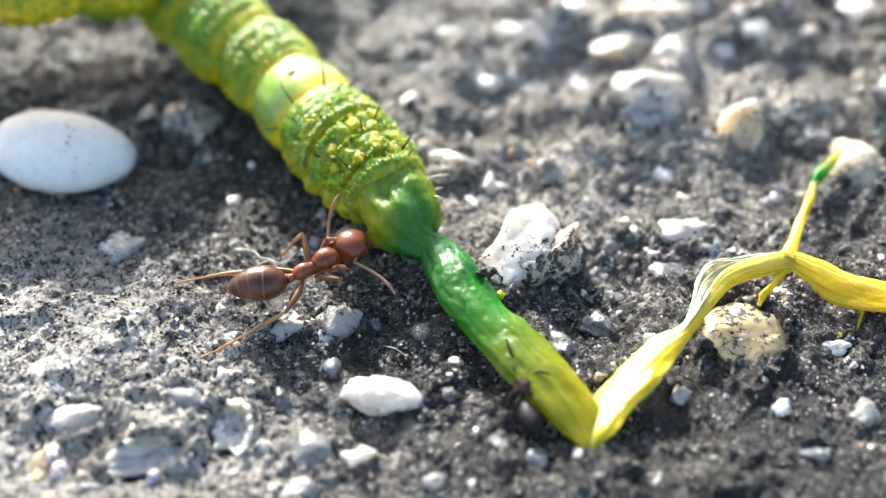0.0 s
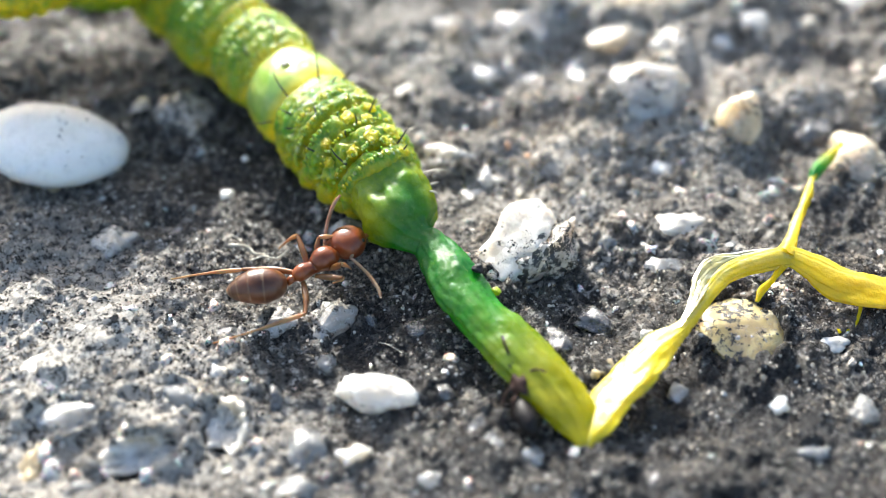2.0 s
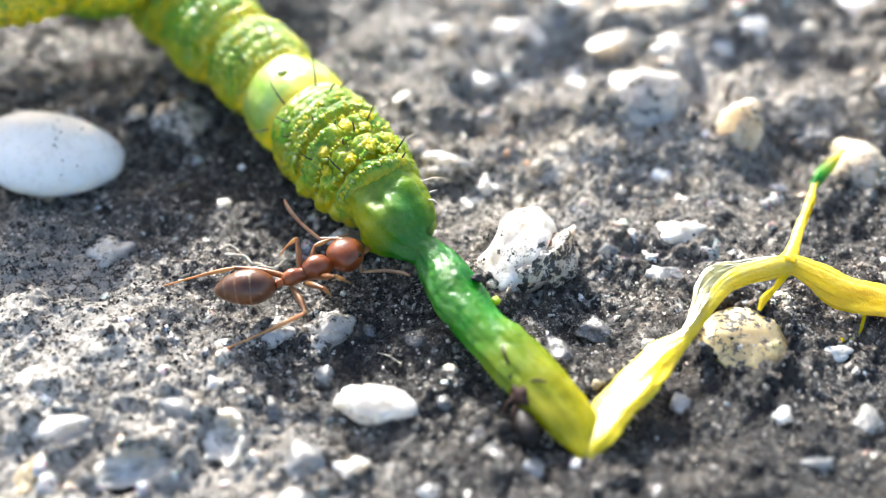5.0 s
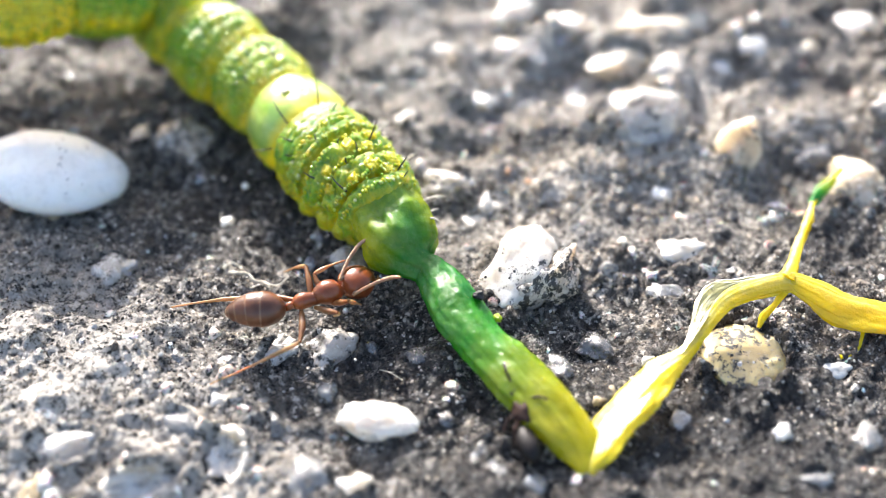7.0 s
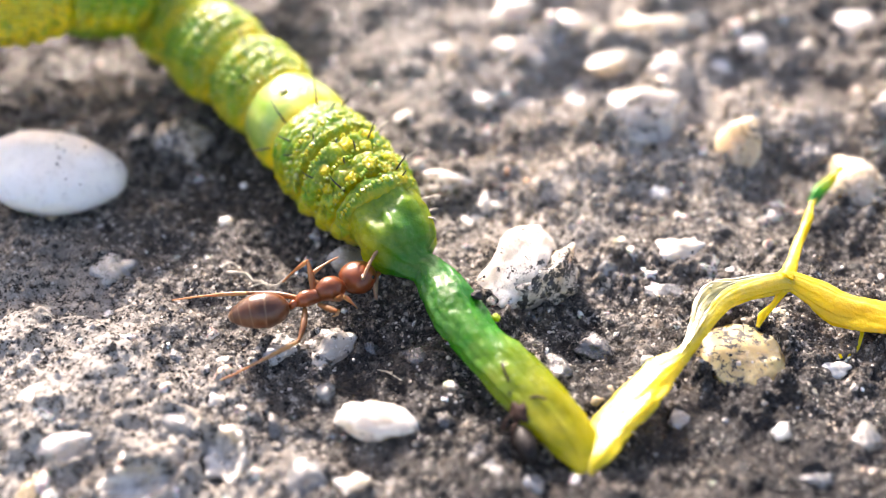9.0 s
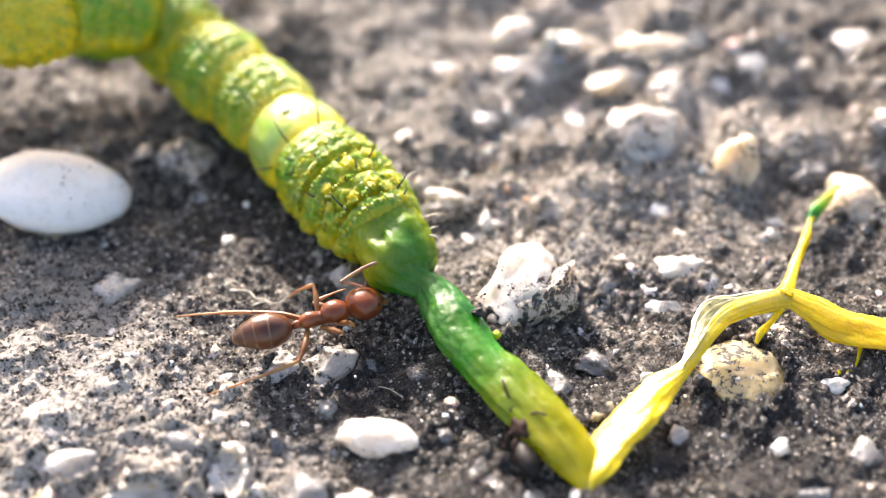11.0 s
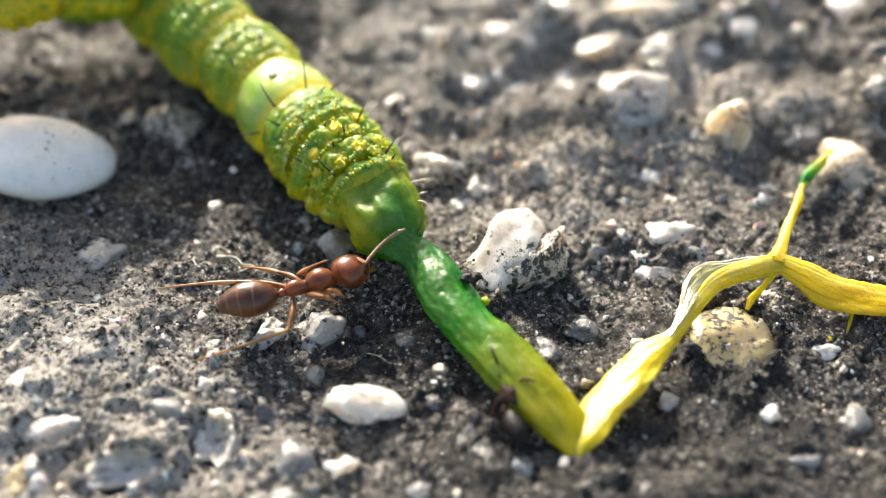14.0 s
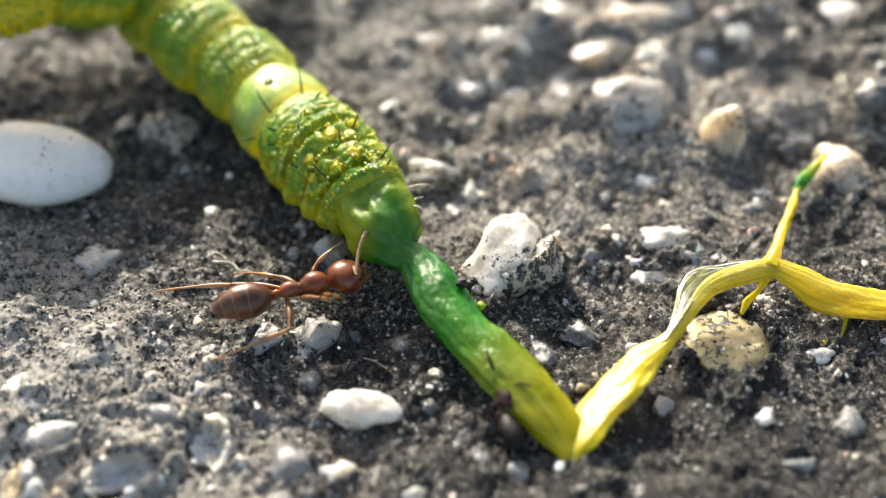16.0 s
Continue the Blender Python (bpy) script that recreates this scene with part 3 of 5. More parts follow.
stone(1.67, 6.00, 0.62, 0.46, 0.28, -8, MILKY, "flat milky pale stone")
stone(2.70, 6.70, 0.5, 0.4, 0.3, 30, WHITE, "pale rounded stone far from the ant")
stone(3.92, 1.88, 0.28, 0.2, 0.14, -15, WHITE, "small flat white chip", angular=0.4)
stone(0.88, 1.65, 0.26, 0.22, 0.2, 0, CRUST, "crumbly white crust", rough=0.4)
stone(1.20, 2.30, 0.10, 0.09, 0.09, 0, RUST, "tiny rust-orange grain", level=3)
stone(1.55, 2.05, 0.08, 0.08, 0.07, 0, RUST, "tiny rust-orange grain", level=3)
stone(0.55, 1.20, 0.18, 0.14, 0.12, 25, CRUST, "small crumbly white crust", rough=0.4, level=3)
stone(6.64, 2.85, 0.40, 0.28, 0.2, 15, SMOKY, "dull grey stone")
stone(8.35, 6.75, 0.78, 0.62, 0.50, 0, WHITE, "large pale cream stone", rough=0.1)
stone(1.60, 7.10, 0.50, 0.42, 0.46, 10, WHITE, "bright white rounded stone far from the ant", rough=0.1)
stone(4.55, 6.80, 0.86, 0.42, 0.28, 4, CREAM, "long flat tan stone")
stone(8.60, 5.00, 0.50, 0.40, 0.30, 0, SMOKY, "dull dark stone")
stone(8.30, 3.60, 0.55, 0.40, 0.32, 20, SMOKY, "dark grey stone")
stone(0.86, 4.60, 0.30, 0.28, 0.2, 10, MILKY, "grey milky stone")
stone(2.60, 4.60, 0.26, 0.22, 0.16, 10, MILKY, "small pale grey stone")
stone(5.00, -3.28, 0.18, 0.15, 0.14, 20, WHITE, "small white pebble", angular=0.4, level=3)
stone(3.50, -3.08, 0.22, 0.20, 0.16, 50, MILKY, "small angular translucent pebble", angular=0.8)
stone(4.60, -1.92, 0.74, 0.80, 0.42, 10, AMBER, "translucent amber quartz pebble under the yellow strap", angular=0.5, rough=0.12, sink=0.34, level=5, hold=0.9)
stone(6.00, -2.10, 0.25, 0.16, 0.09, -10, CRUST, "thin chalky crust", rough=0.4, level=3)
stone(6.22, -3.42, 0.32, 0.32, 0.22, 0, CLEAR, "clear grey quartz pebble", angular=0.6)
stone(5.29, -4.08, 0.28, 0.18, 0.14, 15, CLEAR, "small clear grey chip", angular=0.5)
stone(-0.90, -3.12, 0.58, 0.34, 0.25, -12, WHITE, "smooth oval white pebble with a dirty end", rough=0.12, sink=0.22, level=5, angular=0.25, hold=0.3)
stone(0.05, -3.05, 0.22, 0.17, 0.12, -10, SMOKY, "small grey translucent pebble", rough=0.1)
stone(-1.91, -4.00, 0.32, 0.36, 0.24, 20, CLEAR, "bluish translucent quartz pebble", rough=0.12)
stone(-1.18, -4.12, 0.26, 0.19, 0.17, 15, WHITE, "small white pebble", angular=0.3)
stone(-5.35, -3.52, 0.58, 0.34, 0.24, 8, MILKY, "long milky pebble spotted with lichen", rough=0.14)
stone(-3.78, -3.12, 0.36, 0.24, 0.18, -30, CLEAR, "curved glassy quartz chip", rough=0.12)
stone(-5.69, -4.36, 0.22, 0.32, 0.16, 10, TAN, "tan crumbly crust", rough=0.45)
stone(-1.62, -1.58, 0.46, 0.36, 0.27, 20, GLASSY, "speckled pale quartz under the ant", angular=0.6, sink=0.32)
stone(-2.45, -1.64, 0.30, 0.27, 0.20, 60, GLASSY, "speckled pale quartz beneath the ant's gaster", angular=0.6)
stone(-4.05, -1.85, 0.22, 0.17, 0.12, 0, CLEAR, "small glassy grey pebble", rough=0.1)
stone(-3.22, -1.92, 0.22, 0.14, 0.1, 15, CLEAR, "small glassy grey pebble", rough=0.1)
stone(-0.34, -1.82, 0.40, 0.26, 0.16, 20, SMOKY, "dark smoky glass chip beside the gut", angular=0.7)
stone(-1.68, -2.48, 0.16, 0.19, 0.12, 0, CLEAR, "small glassy chip", angular=0.5, level=3)
stone(-1.06, -1.55, 0.17, 0.17, 0.12, 0, SMOKY, "small dark glass flake", angular=0.7, level=3)
stone(0.72, -3.98, 0.24, 0.24, 0.18, 0, CLEAR, "clear grey chip", angular=0.6)
stone(1.31, -4.22, 0.22, 0.24, 0.17, 0, MILKY, "cloudy grey chip", angular=0.5)
stone(0.62, -3.62, 0.32, 0.24, 0.16, 40, SMOKY, "smoky translucent chip", angular=0.7)
stone(1.81, -2.00, 0.20, 0.30, 0.16, 20, SMOKY, "smoky glass chip in dark mortar", angular=0.6)
stone(2.40, -1.55, 0.28, 0.36, 0.12, 35, SMOKY, "dark glassy slab in the mortar", angular=0.7)
stone(-1.97, -4.75, 0.32, 0.24, 0.18, 0, CLEAR, "clear grey pebble", rough=0.12)
stone(-3.31, -2.64, 0.20, 0.24, 0.12, 0, CRUST, "crumbly white crust", rough=0.4, level=3)
stone(-5.21, -2.06, 0.34, 0.26, 0.12, 20, CRUST, "pale dusty crust", rough=0.4)
stone(-5.80, -2.55, 0.52, 0.24, 0.12, 14, CRUST, "pale dusty crust", rough=0.4)
stone(-6.45, -1.35, 0.5, 0.3, 0.1, 25, CRUST, "pale dusty crust", rough=0.4)
stone(-2.39, -3.08, 0.16, 0.32, 0.18, 10, SMOKY, "grey translucent chip", angular=0.5)
stone(-1.50, 0.28, 0.30, 0.26, 0.30, 0, MILKY, "translucent beige pebble under the caterpillar", rough=0.1, sink=0.2)
stone(2.35, -2.71, 0.13, 0.10, 0.10, 20, TAN, "tan crumb in the fold of the gut", rough=0.4, level=3)
stone(2.57, -2.54, 0.10, 0.09, 0.08, 60, TAN, "tan crumb in the fold of the gut", rough=0.4, level=3)
stone(3.18, -1.90, 0.12, 0.08, 0.08, 30, CRUST, "pale crumb beside the yellow strap", rough=0.4, level=3)
stone(2.30, 1.00, 0.16, 0.13, 0.1, 0, CLEAR, "small clear chip", angular=0.6, level=3)
stone(4.75, -0.05, 0.16, 0.12, 0.1, 0, MILKY, "small milky chip", angular=0.5, level=3)
stone(-0.15, -4.55, 0.2, 0.16, 0.12, 0, MILKY, "small cloudy chip", angular=0.5, level=3)
stone(3.10, -4.60, 0.26, 0.18, 0.1, 20, SMOKY, "grey chip in the mortar", angular=0.5)
stone(-4.95, -4.75, 0.22, 0.16, 0.12, 30, CLEAR, "small clear chip", angular=0.5, level=3)


def shell(x, y, a, b, deep, turn, label, tilt=0.0, lean=0.0, seed=1):
    """A broken hollow half-bubble of pale quartz, open upwards, with a wall of some thickness and a ragged rim."""
    rings, around = 16, 48
    th = np.linspace(0, 2 * math.pi, around, endpoint=False)
    rim = 0.80 + 0.20 * np.sin(th + seed) + 0.10 * np.sin(3 * th + 2 * seed) + 0.12 * value2(th * 4, th * 0, seed + 3) + 0.10 * value2(th * 9, th * 0, seed + 4)
    verts = []
    for wall in (0, 1):
        for k in range(rings):
            u = (k + 0.35) / (rings - 0.65)
            f = 1.0 - (0.24 + 0.10 * value2(th * 3, th * 0 + 3 * u, seed + 8)) * wall + 0.10 * value2(th * 2.5, th * 0 + 4 * u, seed + 9) + 0.05 * value2(th * 7, th * 0 + 9 * u, seed + 10)
            phi = u * math.pi / 2 * rim
            verts += np.stack([np.cos(th) * a * f * np.sin(phi), np.sin(th) * b * f * np.sin(phi),
                                        -deep * f * np.cos(phi)], -1).tolist()
    n = rings * around
    faces = grid_faces(rings, around, wrap=True).tolist()
    faces += [[q + n for q in f[::-1]] for f in faces]
    for j in range(around):
        j2 = (j + 1) % around
        o = (rings - 1) * around
        faces.append([o + j, n + o + j, n + o + j2, o + j2])
    faces.append(list(range(around))[::-1])
    faces.append([n + j for j in range(around)])
    ob = link_mesh("quartz_shell", verts, faces, SHELL)
    PITS.append((x, y, a * 1.15, b * 1.15, turn, deep * 1.5))
    ob.matrix_world = at(x, y, float(ground_height(x, y)) * 0.5 + 0.04, tilt, lean, turn)
    PLACED.append((x, y, a, b, 0.24, turn, -0.4, 1.3))
    tagged(ob, label, "stone", "broken hollow quartz bubbles")


shell(-3.10, -3.66, 0.36, 0.46, 0.26, 10, "broken hollow pebble with a glassy bowl and tan rim", tilt=22, lean=-14, seed=2)
shell(-4.22, -4.16, 0.60, 0.30, 0.22, 14, "broken curved pebble half with a pale bowl and tan rim", tilt=28, lean=-8, seed=5)


build_ground()


# ---------------------------------------------------------------- the caterpillar
BASE = np.array([-2.0, 2.0, 0.0])
caterpillar = new("caterpillar")
caterpillar.matrix_world = at(*BASE)
tagged(caterpillar, "torn green and yellow caterpillar lying on rough mortar", "caterpillar")

# the raised loop at the rear is unseen, added to shade the mortar
AXIS = [(-0.40, -0.35, 0.55), (-0.62, 0.04, 0.68), (-0.91, 0.57, 0.74), (-1.18, 1.00, 0.78), (-1.74, 1.77, 0.80), (-2.48, 2.84, 0.80),
        (-3.28, 3.97, 0.82), (-3.92, 4.66, 0.85), (-4.76, 5.53, 1.00), (-5.38, 5.73, 1.40), (-6.08, 5.25, 1.90), (-7.10, 4.66, 2.20),
        (-8.30, 4.62, 2.20), (-9.40, 5.40, 2.25), (-9.55, 6.55, 2.30), (-8.80, 7.50, 2.35), (-7.50, 7.80, 2.40), (-6.10, 7.95, 2.40), (-4.90, 8.15, 2.20), (-3.90, 8.50, 1.70), (-3.20, 9.00, 1.10), (-2.70, 9.60, 0.85)]
BODY_S, BODY_C = smooth_line(AXIS, 0.025)
BODY_T, BODY_SIDE, BODY_UP = frames_along(BODY_C)


def body_radius(s):
    return np.interp(s, [0, 0.25, 0.5, 1.07, 1.58, 2.2, 2.7, 3.3, 3.9, 5.2, 6.2, 7.4, 8.8, 17, 19.5, 21], [0.34, 0.46, 0.58, 0.70, 0.80, 0.86, 0.86, 0.80, 0.75, 0.81, 0.85, 0.86, 0.79, 0.80, 0.72, 0.5])


def skin_point(s, degrees):
    """A place on the caterpillar's back and its outward direction."""
    k = int(np.argmin(np.abs(BODY_S - s)))
    a = radians(degrees)
    out = BODY_SIDE[k] * math.cos(a) + BODY_UP[k] * math.sin(a)
    return BODY_C[k] + out * body_radius(s), out


def body_segment(name, s0, s1, folds, grain, material, label, bulge=0.07, fold_depth=0.035, edge=0.6, dirt=0.3, seed=1, wander=0.025, lumpy=1.0, dome=0.0, beaded=0.0, amber=0.0):
    """One ring of the body: a bulged barrel with fine cross folds and granules, tucked in at both ends."""
    s = np.arange(s0 - 0.05, min(s1 + 0.05, BODY_S[-1]), 0.022)
    c = np.stack([np.interp(s, BODY_S, BODY_C[:, k]) for k in range(3)], 1)
    around = 150
    th = np.linspace(0, 2 * math.pi, around, endpoint=False)
    u = np.clip((s - s0) / (s1 - s0), 0, 1)
    tuck = np.where((s < s0) | (s > s1), 0.80, 1.0)
    barrel = 1 - bulge * 2.0 + bulge * 2.1 * np.sqrt(np.clip(np.sin(math.pi * u), 0, 1))
    if dome:
        barrel = 1 - 0.42 * dome + 1.0 * dome * np.sin(math.pi * u) ** 0.8
    ss, tt = np.meshgrid(s, th, indexing="ij")
    uu = np.clip((ss - s0) / (s1 - s0), 0, 1)
    wob = value2(tt * 2.0, ss * 1.3, seed) * 0.5
    rib = np.abs(np.sin(math.pi * folds * uu + 1.3 * wob)) ** 0.6 - 0.5 if folds else 0 * uu
    lump = 0.04 * lumpy * value2(tt * 3.2, ss * 2.6, seed + 9) + 0.025 * lumpy * value2(tt * 8, ss * 7, seed + 10)
    # granules: uneven warts crowded on the back, in loose rows
    w1 = np.clip(1 - 1.5 * cells2(tt * 11 + 3, ss * 13 + 0.8 * wob, seed + 50), 0, 1)
    w2 = np.clip(1 - 1.5 * cells2(tt * 17, ss * 17 + wob, seed + 60), 0, 1)
    gran = (0.9 * w1 + 0.45 * w2) * (0.45 + 0.75 * np.clip(rib + 0.5, 0, 1)) * (0.5 + 0.7 * np.clip(value2(tt * 3, ss * 3, seed + 20) + 0.5, 0, 1))
    flank = np.exp(-((np.sin(tt) + 0.28) / 0.22) ** 2)
    # every fold carries a row of small bumps
    row = np.floor(folds * uu + 0.41 * wob) if folds else 0 * uu
    beads = np.clip(np.sin(tt * 34 + 2.1 * row + 1.5 * value2(tt * 5, ss * 4, seed + 33)), -0.2, 1) * np.clip(rib + 0.35, 0, 1)
    r = tuck[:, None] * barrel[:, None] + beaded * beads + fold_depth * rib + (lump if grain or folds else 0.3 * lump) + 0.07 * grain * gran + 0.05 * flank
    rad = body_radius(s)
    verts, faces, shape = loft(c, rad, rad * 0.99, around, r)
    # the ring's edges wander along the body
    tang = np.gradient(c, axis=0)
    tang /= np.linalg.norm(tang, axis=1)[:, None]
    verts[:-2] += (tang[:, None] * (wander * (value2(tt * 1.4, 0 * tt, seed + 70) + 0.6 * value2(tt * 4, 0 * tt, seed + 71)))[..., None]).reshape(-1, 3)
    yellow = amber + 0.75 * flank + edge * np.clip(1.2 - uu / 0.22, 0, 1) + edge * 0.5 * np.clip((uu - 0.9) / 0.1, 0, 1) + 0.35 * np.clip(value2(tt * 3, ss * 2.2, seed + 30), 0, 1)
    pad = lambda q: np.concatenate([np.broadcast_to(q, shape).ravel(), [0, 0]])
    verts[:, 2] = np.maximum(verts[:, 2], 0.0)
    # the green and olive mottling thickens towards the lower left flank
    return link_mesh(name, verts - BASE, faces, material, caterpillar, label, yellow=pad(yellow), granule=pad(grain * np.clip(gran * 1.6 - 0.35, 0, 0.9)),
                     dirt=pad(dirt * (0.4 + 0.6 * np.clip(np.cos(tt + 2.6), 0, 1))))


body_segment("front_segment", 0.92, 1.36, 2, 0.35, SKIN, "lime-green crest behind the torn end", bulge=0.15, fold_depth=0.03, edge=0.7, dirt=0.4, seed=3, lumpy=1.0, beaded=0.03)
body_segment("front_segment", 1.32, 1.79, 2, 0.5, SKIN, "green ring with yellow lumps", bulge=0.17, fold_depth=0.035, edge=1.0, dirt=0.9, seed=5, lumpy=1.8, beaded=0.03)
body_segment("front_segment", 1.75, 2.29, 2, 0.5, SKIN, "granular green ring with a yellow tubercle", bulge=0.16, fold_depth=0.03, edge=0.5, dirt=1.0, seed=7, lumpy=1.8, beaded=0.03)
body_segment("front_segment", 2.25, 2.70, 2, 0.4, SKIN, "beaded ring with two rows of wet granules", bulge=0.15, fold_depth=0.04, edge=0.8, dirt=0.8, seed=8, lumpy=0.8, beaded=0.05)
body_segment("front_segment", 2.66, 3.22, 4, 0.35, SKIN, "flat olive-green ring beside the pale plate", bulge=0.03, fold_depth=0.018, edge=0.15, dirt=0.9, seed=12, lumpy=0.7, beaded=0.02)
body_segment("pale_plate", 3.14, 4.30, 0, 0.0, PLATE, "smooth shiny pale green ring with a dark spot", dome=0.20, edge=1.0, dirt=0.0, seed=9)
# the last rings lie out of view, on the loop added to cast shade
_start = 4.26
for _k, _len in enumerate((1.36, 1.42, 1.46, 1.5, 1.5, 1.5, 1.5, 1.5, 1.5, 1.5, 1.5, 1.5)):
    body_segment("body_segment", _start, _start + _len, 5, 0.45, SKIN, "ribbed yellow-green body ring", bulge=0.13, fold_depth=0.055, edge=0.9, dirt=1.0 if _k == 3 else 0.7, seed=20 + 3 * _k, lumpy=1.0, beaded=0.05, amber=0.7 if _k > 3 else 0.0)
    _start += _len - 0.02


def proleg(s, degrees, size, seed):
    """A soft stub of a leg on the lower flank."""
    p, out = skin_point(s, degrees)
    q, faces = sphere(4)
    r = 1 + 0.14 * lumps(q, 0.6, seed) + 0.06 * lumps(q, 0.2, seed + 3)
    verts = q * r[:, None] * np.array([size, size, size * 1.1]) + p - out * size * 0.35
    half = np.full(len(verts), 0.55)
    link_mesh("proleg", verts - BASE, faces, SKIN, caterpillar, "soft pale yellow-green stub of a leg", yellow=half, granule=0 * half, dirt=0.2 * half)


def bead_mesh(name, places, label):
    """Wet granules sitting on the skin, each at (s, degrees, size), drawn out a little along the body."""
    q, f = sphere(2)
    f = np.array(f)
    verts, faces = [], []
    for i, (s, deg, size) in enumerate(places):
        p, out = skin_point(s, deg)
        k = int(np.argmin(np.abs(BODY_S - s)))
        side = np.cross(BODY_T[k], out)
        m = np.stack([BODY_T[k] * 1.35, side * 0.95, out * 0.9])
        r = 1 + 0.22 * value2(q[:, 0] * 2 + 7 * i, q[:, 1] * 2 + 3.3 * q[:, 2], 90)
        verts.append((q * r[:, None] * size * 0.85) @ m + p + out * (0.035 - 0.2 * size))
        faces.append(f + len(q) * i)
    link_mesh(name, np.concatenate(verts) - BASE, np.concatenate(faces), GRANULE, caterpillar, label)


def bead_row(s, d0, d1, step, size, seed, bow=0.0):
    """A row of granules across the back."""
    rng = np.random.default_rng(seed)
    d = np.arange(d0, d1, step)
    u = (d - d0) / (d1 - d0)
    return [(s + bow * math.sin(math.pi * v) + rng.normal(0, 0.018), x + rng.normal(0, 0.22 * step), size * rng.uniform(0.55, 1.25)) for v, x in zip(u, d)]


bead_mesh("granulation", bead_row(1.12, 40, 165, 4.6, 0.038, 1), "rows of wet pale granules along the crest")
bead_mesh("granulation", bead_row(1.37, 45, 165, 4.4, 0.036, 2), "rows of wet yellow granules")
bead_mesh("granulation", bead_row(1.76, 45, 175, 4.6, 0.034, 3) + bead_row(2.12, 45, 180, 4.6, 0.034, 14), "rows of wet glassy granules")
bead_mesh("granulation", bead_row(2.31, 45, 182, 3.6, 0.042, 5, 0.05), "row of large wet yellow granules")
bead_mesh("granulation", bead_row(2.55, 45, 186, 3.4, 0.040, 6, 0.03), "row of large wet yellow granules")
_rng = np.random.default_rng(77)
bead_mesh("granulation", [(_rng.uniform(0.98, 2.85), _rng.uniform(25, 195), _rng.uniform(0.010, 0.026)) for _ in range(170)], "tiny wet granules scattered over the rings")
bead_mesh("granulation", [(_rng.uniform(4.3, 7.8), _rng.uniform(40, 190), _rng.uniform(0.014, 0.034)) for _ in range(420)], "tiny wet granules on the ribbed rings")


def wart(s, degrees, size, seed, tall=0.6):
    """A plump yellow tubercle on the back."""
    p, out = skin_point(s, degrees)
    turn = Vector(out.tolist()).to_track_quat("Z", "Y").to_matrix()
    q, faces = sphere(4)
    r = 1 + 0.45 * lumps(q, 0.6, seed) + 0.28 * lumps(q, 0.22, seed + 3)
    v = np.array([turn @ Vector((x * size, y * size, z * size * tall)) for x, y, z in q * r[:, None]]) + p - out * 0.01
    one = np.ones(len(v))
    link_mesh("wart", v - BASE, faces, SKIN, caterpillar, "plump yellow wart", yellow=1.0 * one, granule=0.25 * one, dirt=0.15 * one)


for _s, _d, _r in ((1.98, 95, 0.12), (1.47, 88, 0.13), (1.44, 118, 0.10), (1.12, 58, 0.12), (1.51, 58, 0.12), (1.89, 134, 0.09), (1.63, 148, 0.09),
                   (2.05, 62, 0.11), (1.12, 106, 0.07), (1.79, 112, 0.07), (2.45, 58, 0.09), (1.82, 76, 0.09), (1.33, 72, 0.10)):
    wart(_s, _d, _r, int(100 * _s + _d))


proleg(1.24, 196, 0.17, 5)
proleg(1.67, 198, 0.20, 7)
proleg(2.19, 200, 0.20, 9)
proleg(2.80, 202, 0.18, 11)
proleg(3.50, 202, 0.18, 13)


def gut_piece(name, points, start, end, label, squash=(0.6, 0.6), ripple=0.08, seed=1, around=72, step=0.03, twist=0.0, material=None, film_sheen=0.0, streak=0.5, film_sheen_at=2.55):
    """A drawn-out piece of gut along a few places (x, y, z, half width); start and end say how far along the whole it lies."""
    s, q = smooth_line(points, step)
    c, w = q[:, :3], np.maximum(q[:, 3], 0.01)
    th = np.linspace(0, 2 * math.pi, around, endpoint=False)
    ss, tt = np.meshgrid(s, th, indexing="ij")
    r = 1 + ripple * value2(tt * 1.6, ss * 2.2, seed) + 0.6 * ripple * value2(tt * 4.5, ss * 1.1, seed + 1) + 0.3 * ripple * value2(tt * 9, ss * 9, seed + 2) + 0.6 * streak * ripple * value2(tt * 5, ss * 0.5, seed + 3) + 0.3 * streak * ripple * value2(tt * 13, ss * 0.9, seed + 4)
    lean = twist * np.sin(s / s[-1] * math.pi * 1.5 + seed)
    verts, faces, shape = loft(c, w, w * np.linspace(*squash, len(w)), around, r, lean)
    along = start + (end - start) * ss / s[-1]
    # the pale band on one side stands in for the wet gut's shine
    return link_mesh(name, verts - BASE, faces, material or GUT, caterpillar, label, side=np.concatenate([(np.cos(tt) ** 2 * np.clip((0.115 - along) / 0.03, 0, 1)).ravel(), [0, 0]]), along=np.concatenate([along.ravel(), [start, end]]),
                     film_sheen=np.concatenate([(film_sheen * (np.clip(2.4 * np.cos(tt - film_sheen_at) - 1.1, 0, 1) if film_sheen < 1 else 1 + 0 * tt)).ravel(), [0, 0]]))


